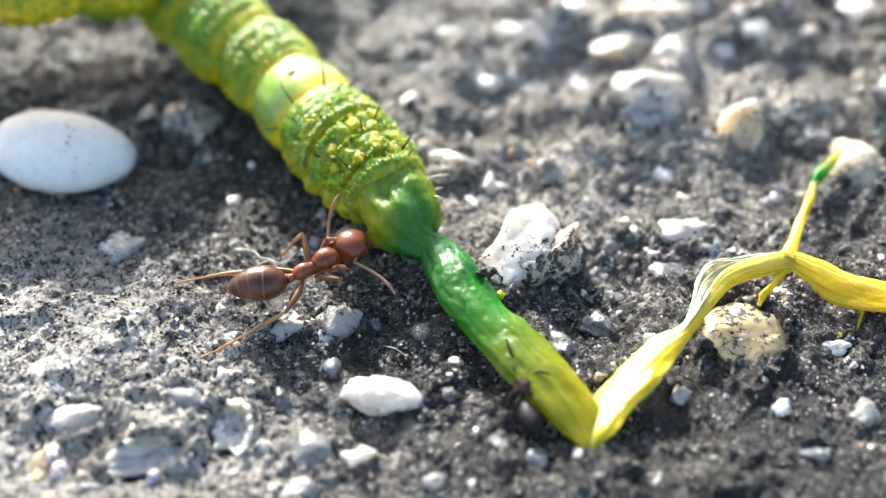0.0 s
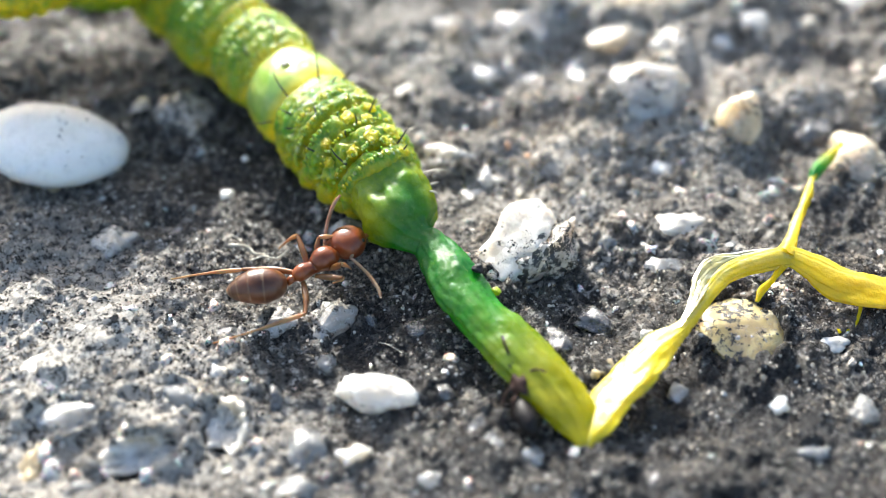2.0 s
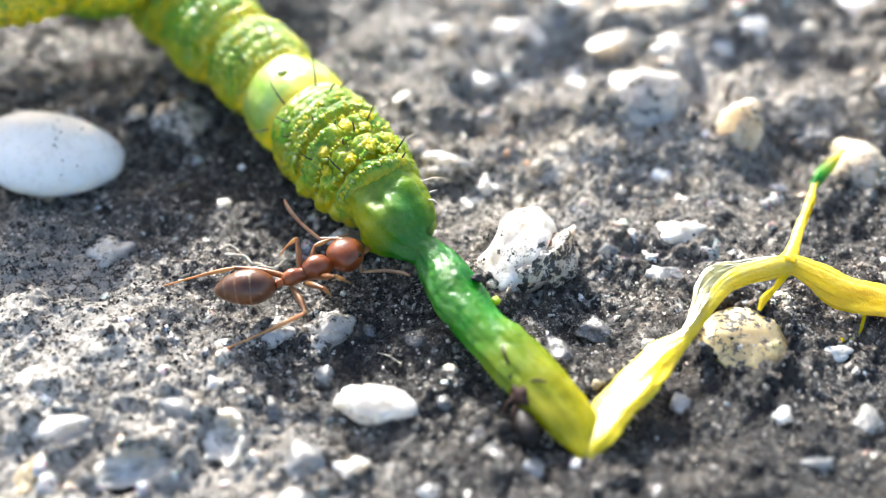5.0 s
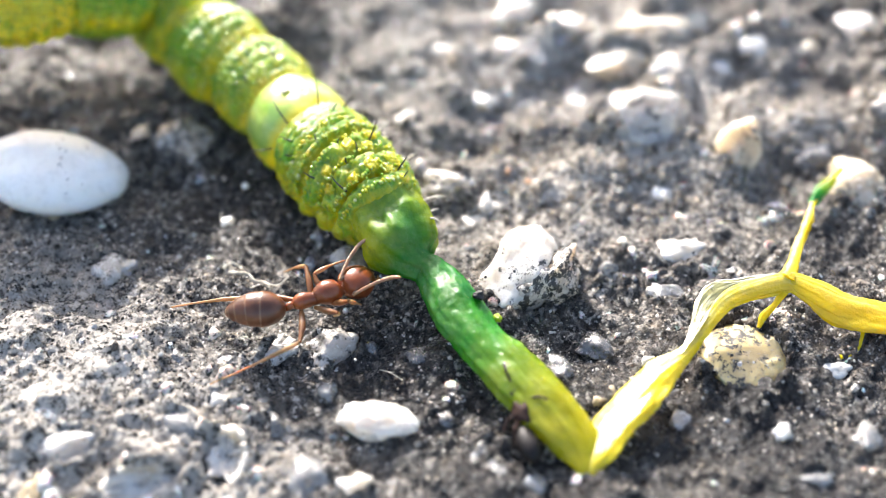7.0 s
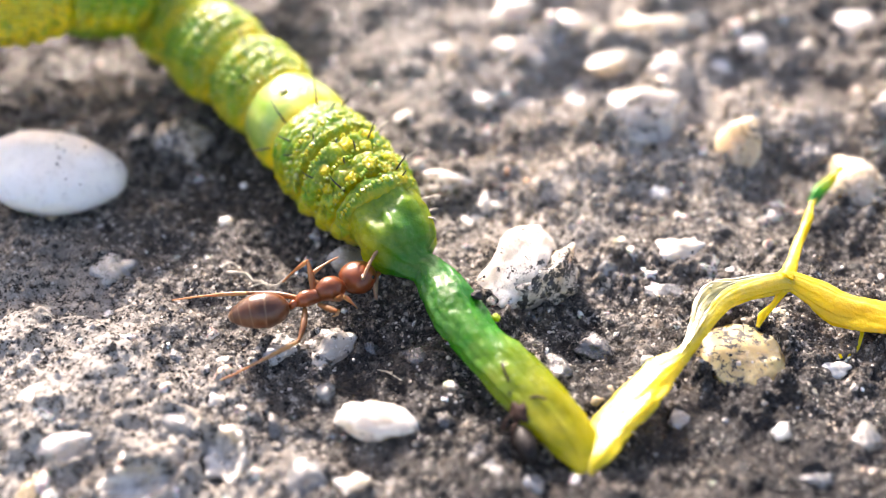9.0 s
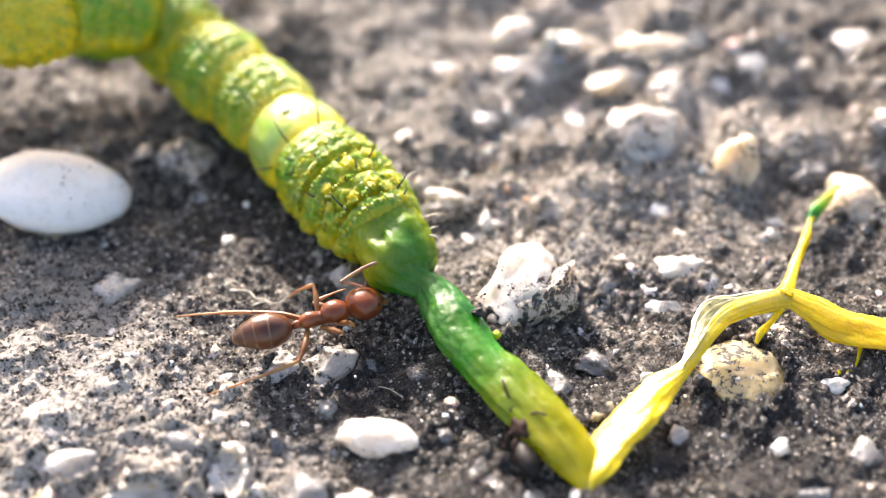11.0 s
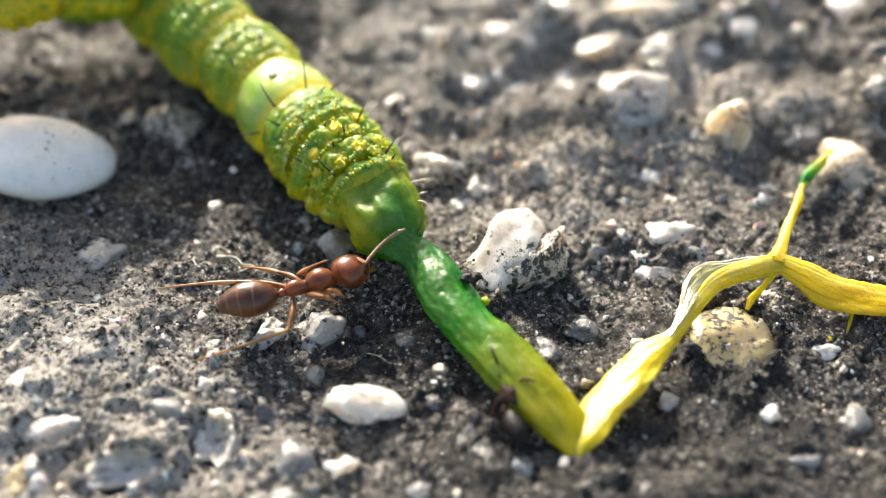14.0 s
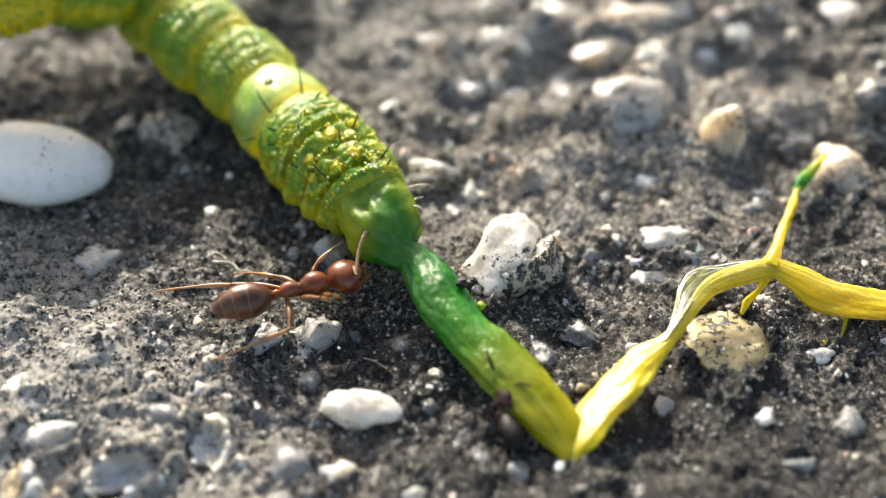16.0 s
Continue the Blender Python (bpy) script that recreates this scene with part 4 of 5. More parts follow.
gut_piece("gut_tube", [(-0.98, 0.70, 0.75, 0.60), (-0.80, 0.37, 0.72, 0.62), (-0.62, 0.04, 0.68, 0.62), (-0.52, -0.14, 0.63, 0.57), (-0.45, -0.27, 0.59, 0.48), (-0.38, -0.37, 0.57, 0.34), (-0.27, -0.46, 0.55, 0.27), (-0.13, -0.56, 0.54, 0.29),
                       (0.10, -0.96, 0.50, 0.37), (0.33, -1.43, 0.46, 0.41), (0.75, -2.05, 0.42, 0.39), (1.22, -2.67, 0.38, 0.40), (1.67, -3.22, 0.28, 0.39), (1.93, -3.60, 0.18, 0.34), (2.06, -3.96, 0.10, 0.17), (2.10, -4.17, 0.05, 0.03)],
          0.0, 0.56, "wet torn end and gut tube, bright green fading to yellow", squash=(1.0, 0.40), ripple=0.13, seed=41, film_sheen=0.10, streak=0.3, film_sheen_at=0.9)
gut_piece("gut_strap", [(2.10, -4.16, 0.06, 0.04), (2.16, -3.86, 0.12, 0.24), (2.46, -3.38, 0.20, 0.31), (2.85, -2.93, 0.28, 0.33), (3.23, -2.53, 0.36, 0.27),
                        (3.60, -2.21, 0.42, 0.13), (3.87, -1.92, 0.48, 0.09), (4.12, -1.57, 0.54, 0.10), (4.42, -1.22, 0.56, 0.13), (4.82, -1.00, 0.56, 0.14), (5.38, -0.80, 0.52, 0.15), (5.70, -0.86, 0.47, 0.10), (5.9, -0.95, 0.44, 0.03)],
          0.54, 0.88, "folded translucent yellow strap of gut", squash=(0.34, 0.30), ripple=0.20, seed=45, twist=0.45, material=STRAP, film_sheen=0.5, streak=0.1, film_sheen_at=2.3)
gut_piece("gut_strap", [(4.92, -0.93, 0.55, 0.04), (5.41, -0.78, 0.52, 0.14), (5.82, -0.95, 0.44, 0.21), (6.23, -1.22, 0.36, 0.28), (6.90, -1.36, 0.30, 0.29), (8.06, -1.41, 0.24, 0.28), (9.51, -1.35, 0.18, 0.17)],
          0.82, 1.0, "flattened amber-yellow strap of gut", squash=(0.30, 0.22), ripple=0.17, seed=51, twist=-0.4, material=STRAP, film_sheen=0.25, streak=0.15)
gut_piece("gut_film", [(3.57, -2.19, 0.46, 0.03), (3.84, -1.78, 0.55, 0.07), (4.03, -1.35, 0.59, 0.13), (4.30, -1.07, 0.60, 0.13), (4.75, -0.86, 0.58, 0.08), (5.37, -0.65, 0.54, 0.04)],
          0.60, 0.64, "wrinkled whitish film along the yellow strap", squash=(0.22, 0.22), ripple=0.5, seed=77, twist=0.5, material=FILM)
gut_piece("gut_thread", [(5.42, -0.75, 0.54, 0.14), (5.55, -0.50, 0.52, 0.10), (5.67, -0.23, 0.50, 0.08), (5.89, 0.28, 0.45, 0.07), (6.12, 0.81, 0.40, 0.075), (6.23, 1.09, 0.38, 0.045), (6.32, 1.28, 0.36, 0.07)],
          0.84, 0.60, "thin yellow thread of gut", squash=(0.6, 0.6), ripple=0.4, film_sheen=0.8, seed=57, around=16, material=STRAP)
gut_piece("gut_shred", [(6.28, 1.21, 0.36, 0.07), (6.45, 1.48, 0.38, 0.10), (6.66, 1.70, 0.40, 0.085), (6.80, 1.84, 0.44, 0.05), (6.91, 1.93, 0.50, 0.03)],
          0.16, 0.60, "green shred at the thread's end", squash=(0.5, 0.5), ripple=0.35, seed=61, around=20)
gut_piece("gut_thread", [(6.52, -1.42, 0.28, 0.05), (6.48, -1.62, 0.18, 0.03), (6.34, -1.86, 0.08, 0.03), (6.10, -1.92, 0.05, 0.04)], 0.8, 0.66, "thin yellow side thread", ripple=0.2, seed=67, around=10, step=0.02)
gut_piece("gut_thread", [(5.36, -0.92, 0.46, 0.08), (5.22, -1.10, 0.38, 0.045), (5.02, -1.28, 0.30, 0.06), (4.90, -1.50, 0.26, 0.03)], 0.8, 0.66, "short torn yellow thread", ripple=0.25, seed=69, around=10, step=0.02)


def bristle(s, degrees, dx, dy, dz, material=None, thick=0.017):
    """A curved tapering hair from the skin."""
    p, out = skin_point(s, degrees)
    d = np.array([dx, dy, dz])
    n = np.linalg.norm(d)
    mid = p + d * 0.5 + out * 0.10 * n
    q = [(*(p - out * 0.05), thick), (*mid, thick * 0.75), (*(p + d), thick * 0.25)]
    _, line = smooth_line(q, n / 10)
    verts, faces, _ = loft(line[:, :3], line[:, 3], line[:, 3], 6)
    link_mesh("bristle", verts - BASE, faces, material or BRISTLE, caterpillar)


bristle(3.10, 84, -0.06, 0.26, 0.42)
bristle(2.86, 78, 0.13, 0.00, 0.17)
bristle(2.94, 60, 0.22, 0.04, 0.20)
bristle(1.96, 67, 0.13, 0.11, 0.28)
bristle(3.19, 128, -0.22, 0.20, 0.36)
bristle(2.81, 138, -0.21, -0.01, 0.15)
bristle(3.27, 168, -0.28, -0.12, 0.05)
bristle(4.71, 77, -0.26, 0.14, 0.30)
bristle(1.92, 149, -0.21, 0.01, 0.17)
bristle(1.39, 135, -0.21, 0.09, 0.25)
bristle(1.84, 90, -0.04, 0.00, 0.17)
bristle(3.10, -158, 0.20, -0.04, 0.13)
bristle(0.79, 32, 0.40, -0.06, 0.11, PALE_HAIR)
bristle(0.48, 37, 0.22, -0.17, 0.00, PALE_HAIR)
bristle(1.33, 54, 0.14, 0.05, 0.22)
bristle(4.61, 130, -0.00, 0.04, 0.21)

bristle(2.41, 118, -0.02, 0.02, 0.16)
bristle(1.72, 112, 0.03, -0.06, 0.16)
bristle(2.11, 104, 0.05, -0.03, 0.14)
bristle(2.65, 150, -0.12, -0.06, 0.08)
bristle(1.10, 60, 0.10, 0.02, 0.16)
bristle(5.39, 92, -0.12, 0.08, 0.24)
bristle(0.63, 20, 0.20, 0.06, 0.02, PALE_HAIR)
bristle(1.59, 30, 0.24, 0.08, 0.10, PALE_HAIR)
bristle(2.27, 38, 0.24, 0.12, 0.12, PALE_HAIR)

SPOT = (3.78, 102)


def build_spot():
    p, out = skin_point(*SPOT)
    q, faces = sphere(3)
    tilted = out + 0.28 * BODY_T[int(np.argmin(np.abs(BODY_S - SPOT[0])))]
    turn = Vector(tilted.tolist()).to_track_quat("Z", "Y").to_matrix()
    for name, size, thin, mat in (("spot", 0.105, 0.006, SOOT), ("spot_centre", 0.060, 0.008, SPOT_GREY)):
        v = np.array([turn @ Vector((a * size, b * size * 0.8, c * thin)) for a, b, c in q]) + p + out * 0.10
        link_mesh(name, v - BASE, faces, mat, caterpillar)


build_spot()


def blob(name, x, y, z, size, material, label, seed, category, rough=0.35, flat=0.8):
    p, faces = sphere(4)
    r = 1 + rough * lumps(p, 0.7, seed) + 0.6 * rough * lumps(p, 0.25, seed + 7)
    ob = link_mesh(name, p * r[:, None] * np.array([size, size, size * flat]), faces, material)
    ob.matrix_world = at(x, y, z)
    return tagged(ob, label, category)


def build_dead_insect():
    """A tiny dark dried insect caught between the gut and the mortar."""
    bug = new("dead_insect")
    bug.matrix_world = at(1.26, -3.22, 0.20)
    tagged(bug, "tiny dried dark brown insect stuck to the yellow gut", "insect")

    def lump(name, x, y, z, a, b, c, turn, material, seed, label="", rough=0.2):
        p, faces = sphere(3)
        p = p * (1 + rough * lumps(p, 0.7, seed) + 0.5 * rough * lumps(p, 0.25, seed + 5))[:, None] * np.array([a, b, c])
        u, v = turned(p[:, 0], p[:, 1], radians(turn))
        link_mesh(name, np.stack([u + x, v + y, p[:, 2] + z], 1), faces, material, bug, label)

    lump("abdomen", -0.02, -0.44, 0.02, 0.17, 0.32, 0.17, 18, BUG_BLACK, 3, "glossy black pointed abdomen", 0.1)
    lump("thorax", -0.07, 0.03, 0.16, 0.13, 0.20, 0.13, 25, BUG_BROWN, 5, "dull rust-brown thorax", 0.35)
    lump("head", -0.20, 0.30, 0.26, 0.075, 0.09, 0.07, 0, BUG_BLACK, 8, "", 0.3)
    lump("crust", -0.26, 0.41, 0.30, 0.035, 0.05, 0.03, 0, DUST, 11, "white crumb on the head", 0.5)
    for points in (((-0.05, 0.10, 0.22), (0.12, 0.16, 0.34), (0.28, 0.10, 0.36)), ((-0.10, 0.0, 0.15), (-0.26, -0.08, 0.16), (-0.34, -0.20, 0.02)),
                   ((-0.12, -0.10, 0.12), (-0.20, -0.26, 0.14), (-0.18, -0.42, -0.02)), ((-0.20, 0.38, 0.32), (-0.30, 0.56, 0.44), (-0.32, 0.72, 0.42))):
        _, line = smooth_line(points, 0.03)
        v, f, _ = loft(line, 0.020, 0.020, 6)
        link_mesh("leg", v, f, BUG_BROWN, bug)


build_dead_insect()
blob("debris", 0.60, -1.24, 0.74, 0.08, SOOT, "small dark crumb on the green gut", 12, "debris", 0.5)
blob("debris", 0.88, -1.56, 0.56, 0.065, GUT, "yellowish nub of gut on the tube", 15, "debris", 0.4)
blob("dust_mote", -3.36, 1.98, float(ground_height(-3.36, 1.98)) + 0.10, 0.06, DUST, "tiny bright white mote on dark mortar", 17, "dust", 0.2)


def fibre(points, label, thick=0.012):
    """A loose fine fibre lying on the mortar."""
    _, line = smooth_line([(x, y, float(ground_top(np.array([x]), np.array([y]))[0]) + up) for x, y, up in points], 0.05)
    verts, faces, _ = loft(line - line[0], thick, thick, 6)
    ob = link_mesh("fibre", verts, faces, PALE_HAIR)
    ob.matrix_world = at(*line[0])
    tagged(ob, label, "fibre", "loose fibres on the mortar")


fibre([(2.15, 1.02, 0.05), (2.45, 1.28, 0.16), (2.72, 1.55, 0.26)], "straight pale fibre lying across the mortar")
fibre([(-0.92, -2.05, 0.03), (-0.75, -2.2, 0.07), (-0.55, -2.3, 0.03)], "short curved pale fibre on dark mortar", 0.008)
fibre([(-3.05, -0.35, 0.05), (-2.85, -0.25, 0.12), (-2.62, -0.28, 0.05), (-2.45, -0.15, 0.08)], "wavy pale fibre behind the ant", 0.014)
fibre([(-3.42, -0.06, 0.08), (-3.28, -0.14, 0.16), (-3.10, -0.08, 0.12), (-2.98, -0.22, 0.18), (-2.84, -0.18, 0.10), (-2.74, -0.30, 0.06)], "crumpled pale shred behind the ant", 0.026)
fibre([(-3.52, 0.04, 0.06), (-3.38, 0.13, 0.12), (-3.22, 0.04, 0.08)], "short pale curl behind the ant", 0.018)
fibre([(3.0, -2.2, 0.04), (3.2, -2.05, 0.08), (3.35, -1.8, 0.03)], "short pale fibre beside the yellow strap", 0.008)


# ---------------------------------------------------------------- the ant
ant = new("ant")
tagged(ant, "small reddish-brown ant tugging at the caterpillar's torn end", "ant")
BODY_Z = 0.50


def ant_part(name, verts, faces, material, parent, label="", **attributes):
    return link_mesh(name, verts, faces, material, parent, label, **attributes)


def spindle(points, around=28, step=0.02, squash=1.0):
    """A rounded solid along x through (x, z, radius) places."""
    s, q = smooth_line([(x, 0, z, r) for x, z, r in points], step)
    return loft(q[:, :3], np.maximum(q[:, 3], 0.004), np.maximum(q[:, 3], 0.004) * squash, around)


def build_gaster():
    n, around = 90, 40
    u = np.linspace(0, 1, n)
    x = -0.94 * u
    r = 0.30 * np.sin(math.pi * np.clip(u, 0, 1) ** 0.88) ** 0.52 * (1 - 0.06 * u)
    r = np.maximum(r, 0.005)
    # overlapping plates step down towards the tip
    rim = np.zeros(n)
    for edge in (0.40, 0.62, 0.80, 0.92):
        r *= 1 - 0.035 / (1 + np.exp(-(u - edge) * 220))
        rim = np.maximum(rim, np.exp(-((u - edge + 0.008) / 0.010) ** 2) * 0.4)
    rim = np.maximum(rim, np.clip((u - 0.93) / 0.05, 0, 0.6))
    c = np.stack([x, 0 * x, 0.05 * np.sin(math.pi * u) - 0.04 * u], 1)
    verts, faces, shape = loft(c, r, r * 0.95, around)
    return ant_part("gaster", verts, faces, ANT_GASTER, ant, "banded brown gaster with pale plate edges",
                    rim=np.concatenate([np.repeat(rim, around), [0, 0.6]]))


gaster = build_gaster()
v, f, _ = spindle([(-0.06, 0, 0.03), (-0.01, 0.03, 0.055), (0.03, 0.07, 0.06), (0.08, 0.02, 0.045), (0.12, 0.0, 0.03)], 16)
ant_part("petiole", v, f, ANT_BROWN, ant)
v, f, _ = spindle([(0.06, 0.0, 0.02), (0.12, 0.04, 0.10), (0.22, 0.08, 0.13), (0.34, 0.06, 0.115), (0.42, 0.05, 0.11), (0.49, 0.07, 0.15), (0.60, 0.09, 0.20), (0.73, 0.06, 0.185), (0.83, 0.03, 0.10), (0.88, 0.02, 0.05)], 32)
ant_part("thorax", v, f, ANT_BROWN, ant, "waisted shiny reddish thorax")
v, f, _ = spindle([(-0.02, 0.0, 0.04), (0.04, 0.0, 0.17), (0.14, 0.01, 0.265), (0.28, 0.01, 0.295), (0.42, 0.0, 0.255), (0.52, -0.02, 0.18), (0.58, -0.03, 0.09)], 36, squash=0.82)
head = ant_part("head", v, f, ANT_HEAD, ant, "rounded reddish-brown head")
for side in (1, -1):
    q, faces = sphere(3)
    ant_part("eye", q * (0.05, 0.03, 0.045) + np.array([0.36, side * 0.235, 0.09]), faces, ANT_EYE, head)
    jaw = smooth_line([(0.53, side * 0.12, -0.05, 0.045), (0.64, side * 0.12, -0.07, 0.04), (0.70, side * 0.04, -0.08, 0.015)], 0.015)[1]
    v, f, _ = loft(jaw[:, :3], jaw[:, 3], jaw[:, 3] * 0.7, 10)
    ant_part("mandible", v, f, ANT_LEG, head)


def build_antenna():
    """Shaft and beaded lash of a feeler, each along +x."""
    shaft = smooth_line([(0, 0, 0, 0.022), (0.24, 0, 0.01, 0.025), (0.46, 0, 0, 0.032)], 0.02)[1]
    lash = smooth_line([(-0.01, 0.0, 0, 0.024), (0.16, 0.01, 0.0, 0.028), (0.42, 0.0, 0.0, 0.031), (0.68, -0.06, 0.0, 0.033), (0.82, -0.14, 0.0, 0.020)], 0.008)[1]
    beads = 1 - 0.16 * np.abs(np.sin(np.linspace(0, 11 * math.pi, len(lash)))) ** 6
    return loft(shaft[:, :3], shaft[:, 3], shaft[:, 3], 10)[:2], loft(lash[:, :3], lash[:, 3] * beads, lash[:, 3] * beads, 10)[:2]


SHAFT, LASH = build_antenna()
antennae = {}
for key in ("left", "right"):
    shaft = ant_part("antenna", *SHAFT, ANT_FEELER, ant, "elbowed pale brown antenna")
    antennae[key] = (shaft, ant_part("beaded_lash", *LASH, ANT_FEELER, shaft, "pale straw-coloured beaded lash"))

LEGS = {  # hip in the ant's space, thigh and shin lengths
    "hind_left": ((0.20, 0.10, -0.02), 0.92, 1.26), "hind_right": ((0.16, -0.10, -0.02), 0.62, 1.50),
    "mid_left": ((0.38, 0.12, -0.02), 0.55, 0.80), "mid_right": ((0.38, -0.12, -0.02), 0.55, 0.75),
    "front_left": ((0.62, 0.13, -0.02), 0.34, 0.56), "front_right": ((0.62, -0.13, -0.02), 0.50, 0.80)}


def limb(length, radii, bow, around=12):
    """A limb along +x with a slight bow."""
    q = [(length * k / (len(radii) - 1), 0, bow * math.sin(math.pi * k / (len(radii) - 1)), r) for k, r in enumerate(radii)]
    line = smooth_line(q, length / 40)[1]
    return loft(line[:, :3], np.maximum(line[:, 3], 0.006), np.maximum(line[:, 3], 0.006), around)


legs = {}
for key, (hip, thigh, shin) in LEGS.items():
    v, f, _ = limb(thigh, (0.034, 0.044, 0.052, 0.048, 0.036, 0.028), 0.03)
    upper = ant_part("leg", v, f, ANT_LEG, ant, "amber-brown jointed leg")
    v, f, _ = limb(shin, (0.026, 0.036, 0.035, 0.028, 0.020, 0.017, 0.016, 0.014, 0.010), 0.02)
    lower = ant_part("shin", v, f, ANT_SHIN, upper, "pale straw-coloured shin and foot")
    legs[key] = (upper, lower)

build_grains("sand_grains", 9000, GRAIN, "packed dark, tan and pale sand grains in the mortar", 21, 0.022, 0.095, level=1, on_stones=0.02, sunk=0.6, shun=0.9)
build_grains("quartz_chips", 1300, CHIP, "small pale quartz chips bedded in the mortar", 47, 0.05, 0.24, level=2, sunk=0.75, shun=1.0, smooth=True)
build_grains("dirt_crumbs", 90000, CRUMB, "fine dark and pale dirt crumbs strewn over the mortar", 27, 0.012, 0.038, on_stones=0.12, sunk=0.2, shun=0.8)
build_grains("glassy_chips", 2600, CLEAR_GRAIN, "faceted glassy chips glinting on the mortar", 61, 0.04, 0.13, level=1, area=(0.0, 9.6, 1.2, 9.5))
build_grains("clear_sand_grains", 5000, CLEAR_GRAIN, "loose clear glassy sand grains on the mortar", 33, 0.010, 0.06, level=1)


# ---------------------------------------------------------------- what moves
def along(a, b, up):
    """A pose at a whose x axis points at b."""
    x = (b - a).normalized()
    y = Vector(up).cross(x).normalized()
    z = x.cross(y)
    m = Matrix((x, y, z)).transposed().to_4x4()
    m.translation = a
    return m


def limb_poses(hip, foot, thigh, shin, pole):
    """Poses of thigh and shin, in the ant's space and in the thigh's, that bring the foot to its place."""
    hip, foot = Vector(hip), Vector(foot)
    d = foot - hip
    reach = min(max(d.length, abs(thigh - shin) + 0.02), thigh + shin - 0.01)
    d.normalize()
    bend = math.acos(max(-1, min(1, (thigh ** 2 + reach ** 2 - shin ** 2) / (2 * thigh * reach))))
    side = Vector(pole) - d * Vector(pole).dot(d)
    side.normalize()
    knee = hip + thigh * (d * math.cos(bend) + side * math.sin(bend))
    end = hip + d * reach

    up = side
    one, two = along(hip, knee, up), along(knee, end, up)
    local = one.inverted() @ two
    for m in (one, local):
        m.translation *= MM
    return one, local


def motions():
    # time, petiole x and y, heading of thorax, gaster and head (degrees, world), rise of the thorax, nod of the head
    rows = [
        (0, -2.37, -1.20, 30, 7, 52, 5, 2),
        (0.5, -2.33, -1.32, 38, 7, 60, 5, 2),
        (1, -2.29, -1.40, 39, 7, 61, 5, 2),
        (1.5, -2.32, -1.37, 36, 8, 58, 5, 2),
        (2, -2.27, -1.32, 36, 9, 58, 5, 2),
        (2.5, -2.47, -1.17, 28, 5, 50, 5, 2),
        (3, -2.43, -1.30, 32, 6, 54, 5, 2),
        (5.5, -2.42, -1.16, 22, 4, 44, 5, 2),
        (6, -2.47, -1.19, 25, 2, 47, 5, 2),
        (6.5, -2.31, -1.22, 30, 9, 52, 5, 2),
        (7, -2.30, -1.29, 21, 2, 45, 3, 8),
        (7.5, -2.24, -1.36, 18, 10, 42, 3, 8),
        (8, -2.21, -1.30, 14, 10, 38, 3, 8),
        (8.5, -2.18, -1.29, 19, 10, 43, 3, 8),
        (9, -2.22, -1.26, 25, 10, 49, 3, 8),
        (11.5, -2.20, -1.34, 17, 13, 41, 3, 8),
        (12, -2.27, -1.36, 22, 11, 46, 3, 8),
        (12.5, -2.26, -1.34, 21, 11, 45, 3, 8),
        (13, -2.21, -1.40, 22, 11, 46, 3, 8),
        (13.5, -2.22, -1.43, 20, 11, 44, 3, 8),
        (14, -2.23, -1.36, 18, 10, 42, 3, 8),
        (14.5, -2.23, -1.28, 19, 14, 43, 3, 8),
        (15, -2.28, -1.27, 17, 10, 41, 3, 8),
        (15.5, -2.25, -1.27, 15, 12, 39, 3, 8),
        (16, -2.26, -1.27, 13, 15, 37, 3, 8),
    ]
    feet = {
        "hind_left": [(0, -4.46, -0.87, 0.05), (3, -4.41, -0.85, 0.05), (6, -4.30, -0.96, 0.05), (7, -4.49, -0.86, 0.05), (9, -4.27, -0.75, 0.12), (11.5, -4.25, -0.80, 0.20), (12.5, -4.29, -0.83, 0.20), (13, -4.29, -0.84, 0.20), (14.5, -4.31, -0.94, 0.20), (16, -4.32, -0.86, 0.20)],
        "hind_right": [(0, -3.71, -2.42, 0.05), (1, -3.54, -2.39, 0.05), (2, -3.43, -2.16, 0.05), (3, -3.19, -2.18, 0.05), (5.5, -3.37, -2.14, 0.05), (7, -3.46, -2.42, 0.05), (9, -3.43, -2.44, 0.05), (11.5, -3.54, -2.23, 0.05), (12.5, -3.54, -2.21, 0.05), (13, -3.55, -2.25, 0.05), (16, -3.40, -2.26, 0.05)],
        "mid_left": [(0, -2.61, -0.24, 0.10), (7, -2.51, -0.12, 0.10), (9, -2.49, -0.35, 0.10), (11.5, -2.50, -0.24, 0.10), (12.5, -3.09, -0.23, 0.10), (13, -3.11, -0.30, 0.10), (16, -3.07, -0.36, 0.10)],
        "mid_right": [(0, -1.67, -0.96, 0.15), (7, -1.65, -1.13, 0.15), (9, -1.63, -1.14, 0.15), (13, -1.45, -1.28, 0.20), (16, -1.29, -1.17, 0.25)],
        "front_left": [(0, -1.28, -0.59, 0.70), (3, -1.33, -0.56, 0.70), (5.5, -1.40, -0.26, 0.70), (6.5, -1.45, -0.36, 0.70), (7, -1.45, -0.44, 0.70), (8, -1.43, -0.41, 0.70), (9, -1.56, -0.38, 0.70), (11.5, -1.49, -0.72, 0.70), (12.5, -1.52, -0.64, 0.70), (13, -1.47, -0.68, 0.70), (14, -1.52, -0.90, 0.80), (15, -1.51, -0.86, 0.80), (15.5, -1.29, -0.41, 0.70), (16, -1.26, -0.29, 0.70)],
        "front_right": [(0, -1.43, -0.79, 0.30), (7, -1.22, -0.94, 0.20), (13, -1.32, -1.18, 0.20), (16, -1.21, -1.06, 0.20)],
    }
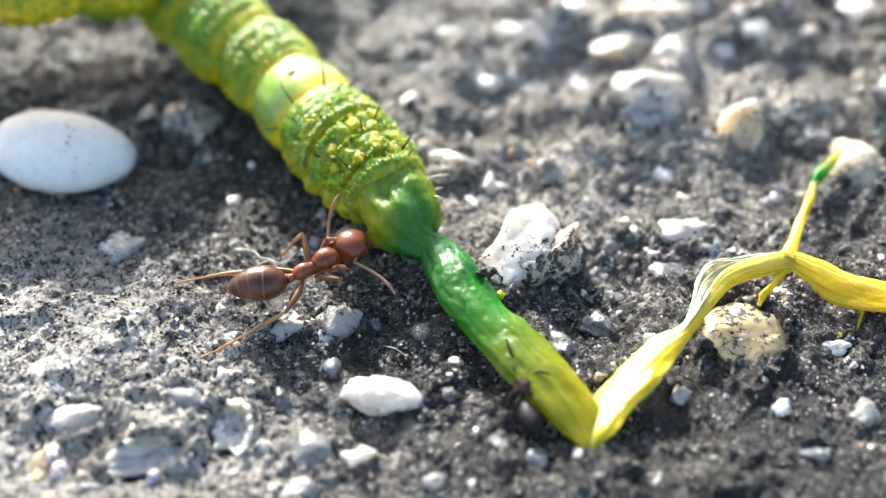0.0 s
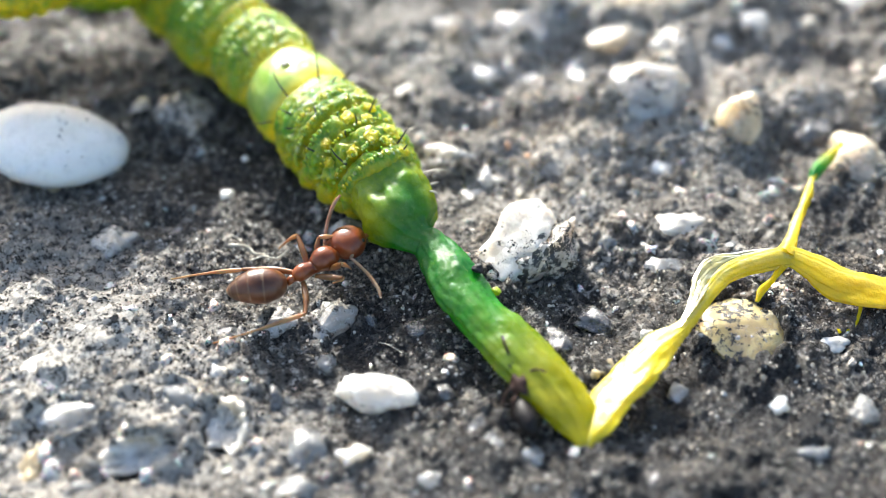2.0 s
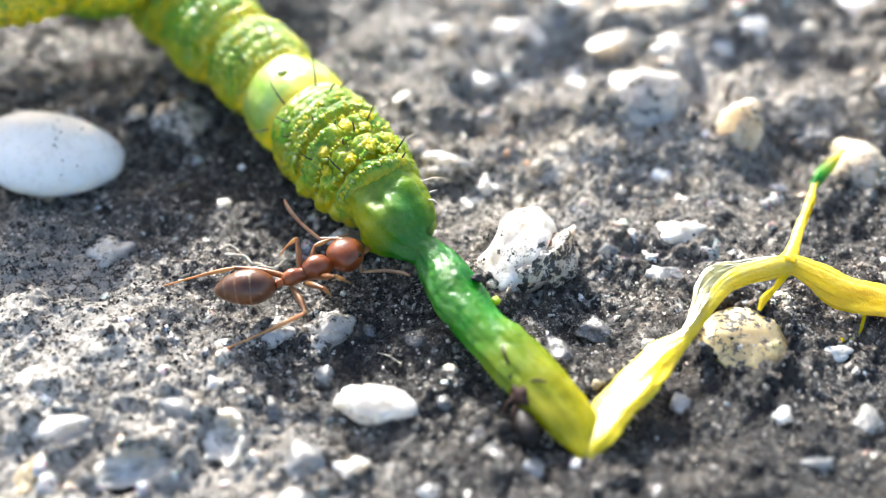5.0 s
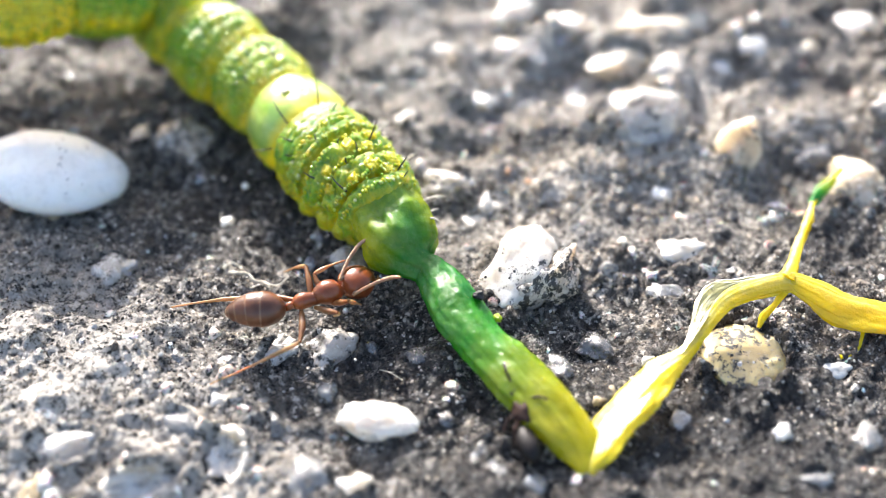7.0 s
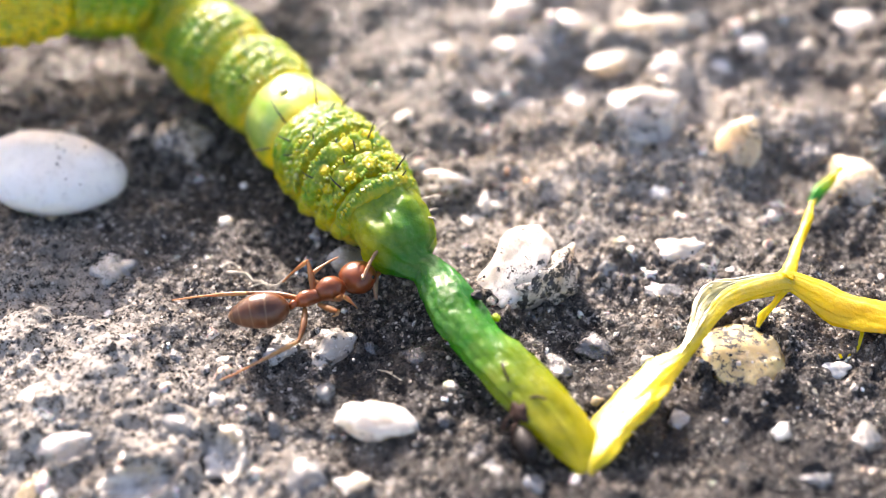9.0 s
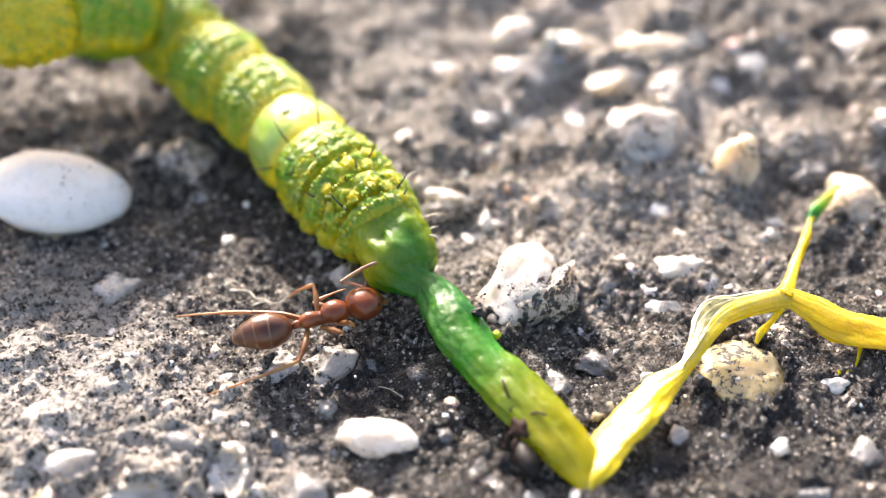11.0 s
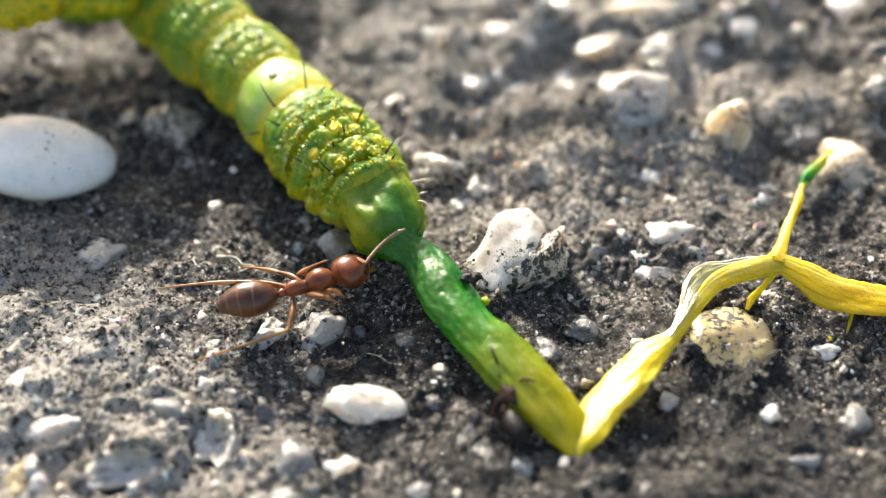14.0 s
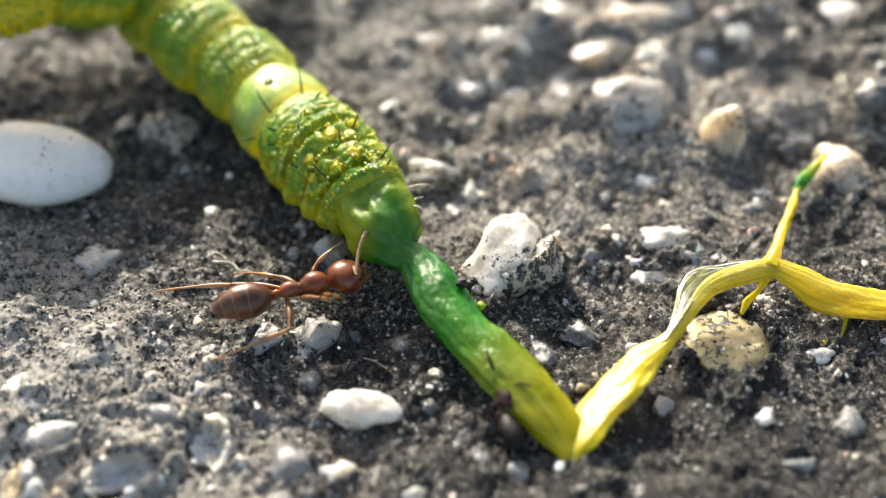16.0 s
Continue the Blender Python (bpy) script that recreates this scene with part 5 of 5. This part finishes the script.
    poles = {"hind_left": (0.0, 1.0, 0.35), "hind_right": (0.6, -1.0, 0.2), "mid_left": (0.4, 0.9, 0.7), "mid_right": (0, -0.6, 0.7),
             "front_left": (-0.6, 0.6, 0.3), "front_right": (0.2, -0.6, 0.6)}
    # where the antennae's elbows and tips point, in the world
    left_elbow = [(0, -1.94, -0.67, 0.62), (2.5, -1.65, -0.52, 0.62), (3, -1.72, -0.67, 0.62), (5.5, -1.96, -0.20, 0.62), (6, -1.85, -0.26, 0.62), (6.5, -1.63, -0.18, 0.62), (7, -1.40, -0.75, 0.70), (8, -1.28, -0.61, 0.70), (9, -1.18, -0.69, 0.70), (11.5, -1.36, -0.67, 0.80), (12, -1.42, -0.81, 0.80), (12.5, -1.47, -0.71, 0.80), (13, -1.37, -0.66, 0.80), (13.5, -1.20, -0.69, 0.80), (14, -1.00, -0.93, 0.80), (14.5, -1.00, -0.93, 0.80), (15, -1.00, -0.91, 0.80), (15.5, -1.21, -0.72, 0.80), (16, -1.02, -1.06, 0.80)]
    left_tip = [(0, -1.79, -0.29, 1.00), (1, -1.77, -0.16, 1.00), (1.5, -1.74, -0.20, 1.00), (2.5, -1.66, -0.02, 1.00), (3, -1.64, -0.15, 1.00), (5.5, -2.26, -0.11, 1.00), (6, -1.76, -0.03, 1.00), (6.5, -1.33, -0.25, 1.00), (7, -1.30, -0.26, 0.90), (8, -1.03, -0.29, 0.90), (9, -0.94, -0.40, 0.90), (11.5, -0.95, -0.37, 1.00), (12, -0.89, -0.60, 1.00), (12.5, -0.80, -0.44, 1.00), (13, -0.74, -0.00, 1.10), (13.5, -0.89, -0.37, 1.10), (14, -0.55, -0.53, 1.00), (14.5, -0.57, -0.46, 1.00), (15, -0.55, -0.60, 1.00), (15.5, -0.79, -0.54, 1.00), (16, -0.96, -0.60, 1.00)]
    right_elbow = [(0, -1.47, -1.13, 0.50), (2.5, -1.44, -1.22, 0.50), (3, -1.35, -1.16, 0.50), (5.5, -1.20, -0.64, 0.50), (6, -1.39, -0.76, 0.50), (6.5, -1.16, -0.75, 0.50), (7, -1.46, -1.34, 0.60), (8, -1.00, -0.80, 0.50), (16, -0.94, -0.80, 0.45)]
    right_tip = [(0, -0.54, -1.35, 0.40), (0.5, -0.61, -0.71, 0.40), (1.5, -0.80, -0.64, 0.40), (2, -0.71, -1.53, 0.40), (2.5, -0.69, -1.14, 0.40), (3, -0.70, -0.73, 0.40), (5.5, -0.76, -0.80, 0.40), (6, -1.03, -0.39, 0.50), (6.5, -0.81, -0.57, 0.50), (7, -1.00, -1.06, 0.80), (8, -0.95, -0.30, 0.45), (16, -0.90, -0.30, 0.40)]
    feelers = {"left": (left_elbow, left_tip, 0.12), "right": (right_elbow, right_tip, -0.12)}

    def between(table, t):
        ts = [r[0] for r in table]
        return [float(np.interp(t, ts, [r[k] for r in table])) for k in range(1, len(table[0]))]

    body, tail, face = [], [], []
    limbs = {key: ([], []) for key in legs}
    feel = {key: ([], []) for key in antennae}
    for t, x, y, heading, tail_heading, face_heading, rise, nod in rows:
        root = at(x, y, BODY_Z, 0, -rise, heading)
        body.append((t, root))
        tail.append((t, at(-0.05, 0, 0.0, 0, rise, tail_heading - heading)))
        face.append((t, at(0.87, 0, 0.02, 0, nod, face_heading - heading)))
        inv = root.inverted()
        for key, (hip, thigh, shin) in LEGS.items():
            foot = between(feet[key], t)
            local = inv @ Vector([q * MM for q in foot])
            one, two = limb_poses(hip, local / MM, thigh, shin, poles[key])
            limbs[key][0].append((t, one))
            limbs[key][1].append((t, two))
        in_head = face[-1][1]
        for key, (elbows, tips, off) in feelers.items():
            base = in_head @ Vector((0.46 * MM, off * MM, 0.13 * MM))
            elbow = inv @ (Vector(between(elbows, t)) * MM)
            one = along(base, elbow, (0, 0, 1))
            two = along(base + (elbow - base).normalized() * 0.46 * MM, inv @ (Vector(between(tips, t)) * MM), (0, 0, 1))
            feel[key][0].append((t, one))
            feel[key][1].append((t, one.inverted() @ two))
    walk(ant, body)
    walk(gaster, tail)
    walk(head, face)
    for key, (upper, lower) in legs.items():
        walk(upper, limbs[key][0])
        walk(lower, limbs[key][1])
    for key, (shaft, lash) in antennae.items():
        walk(shaft, feel[key][0])
        walk(lash, feel[key][1])


motions()
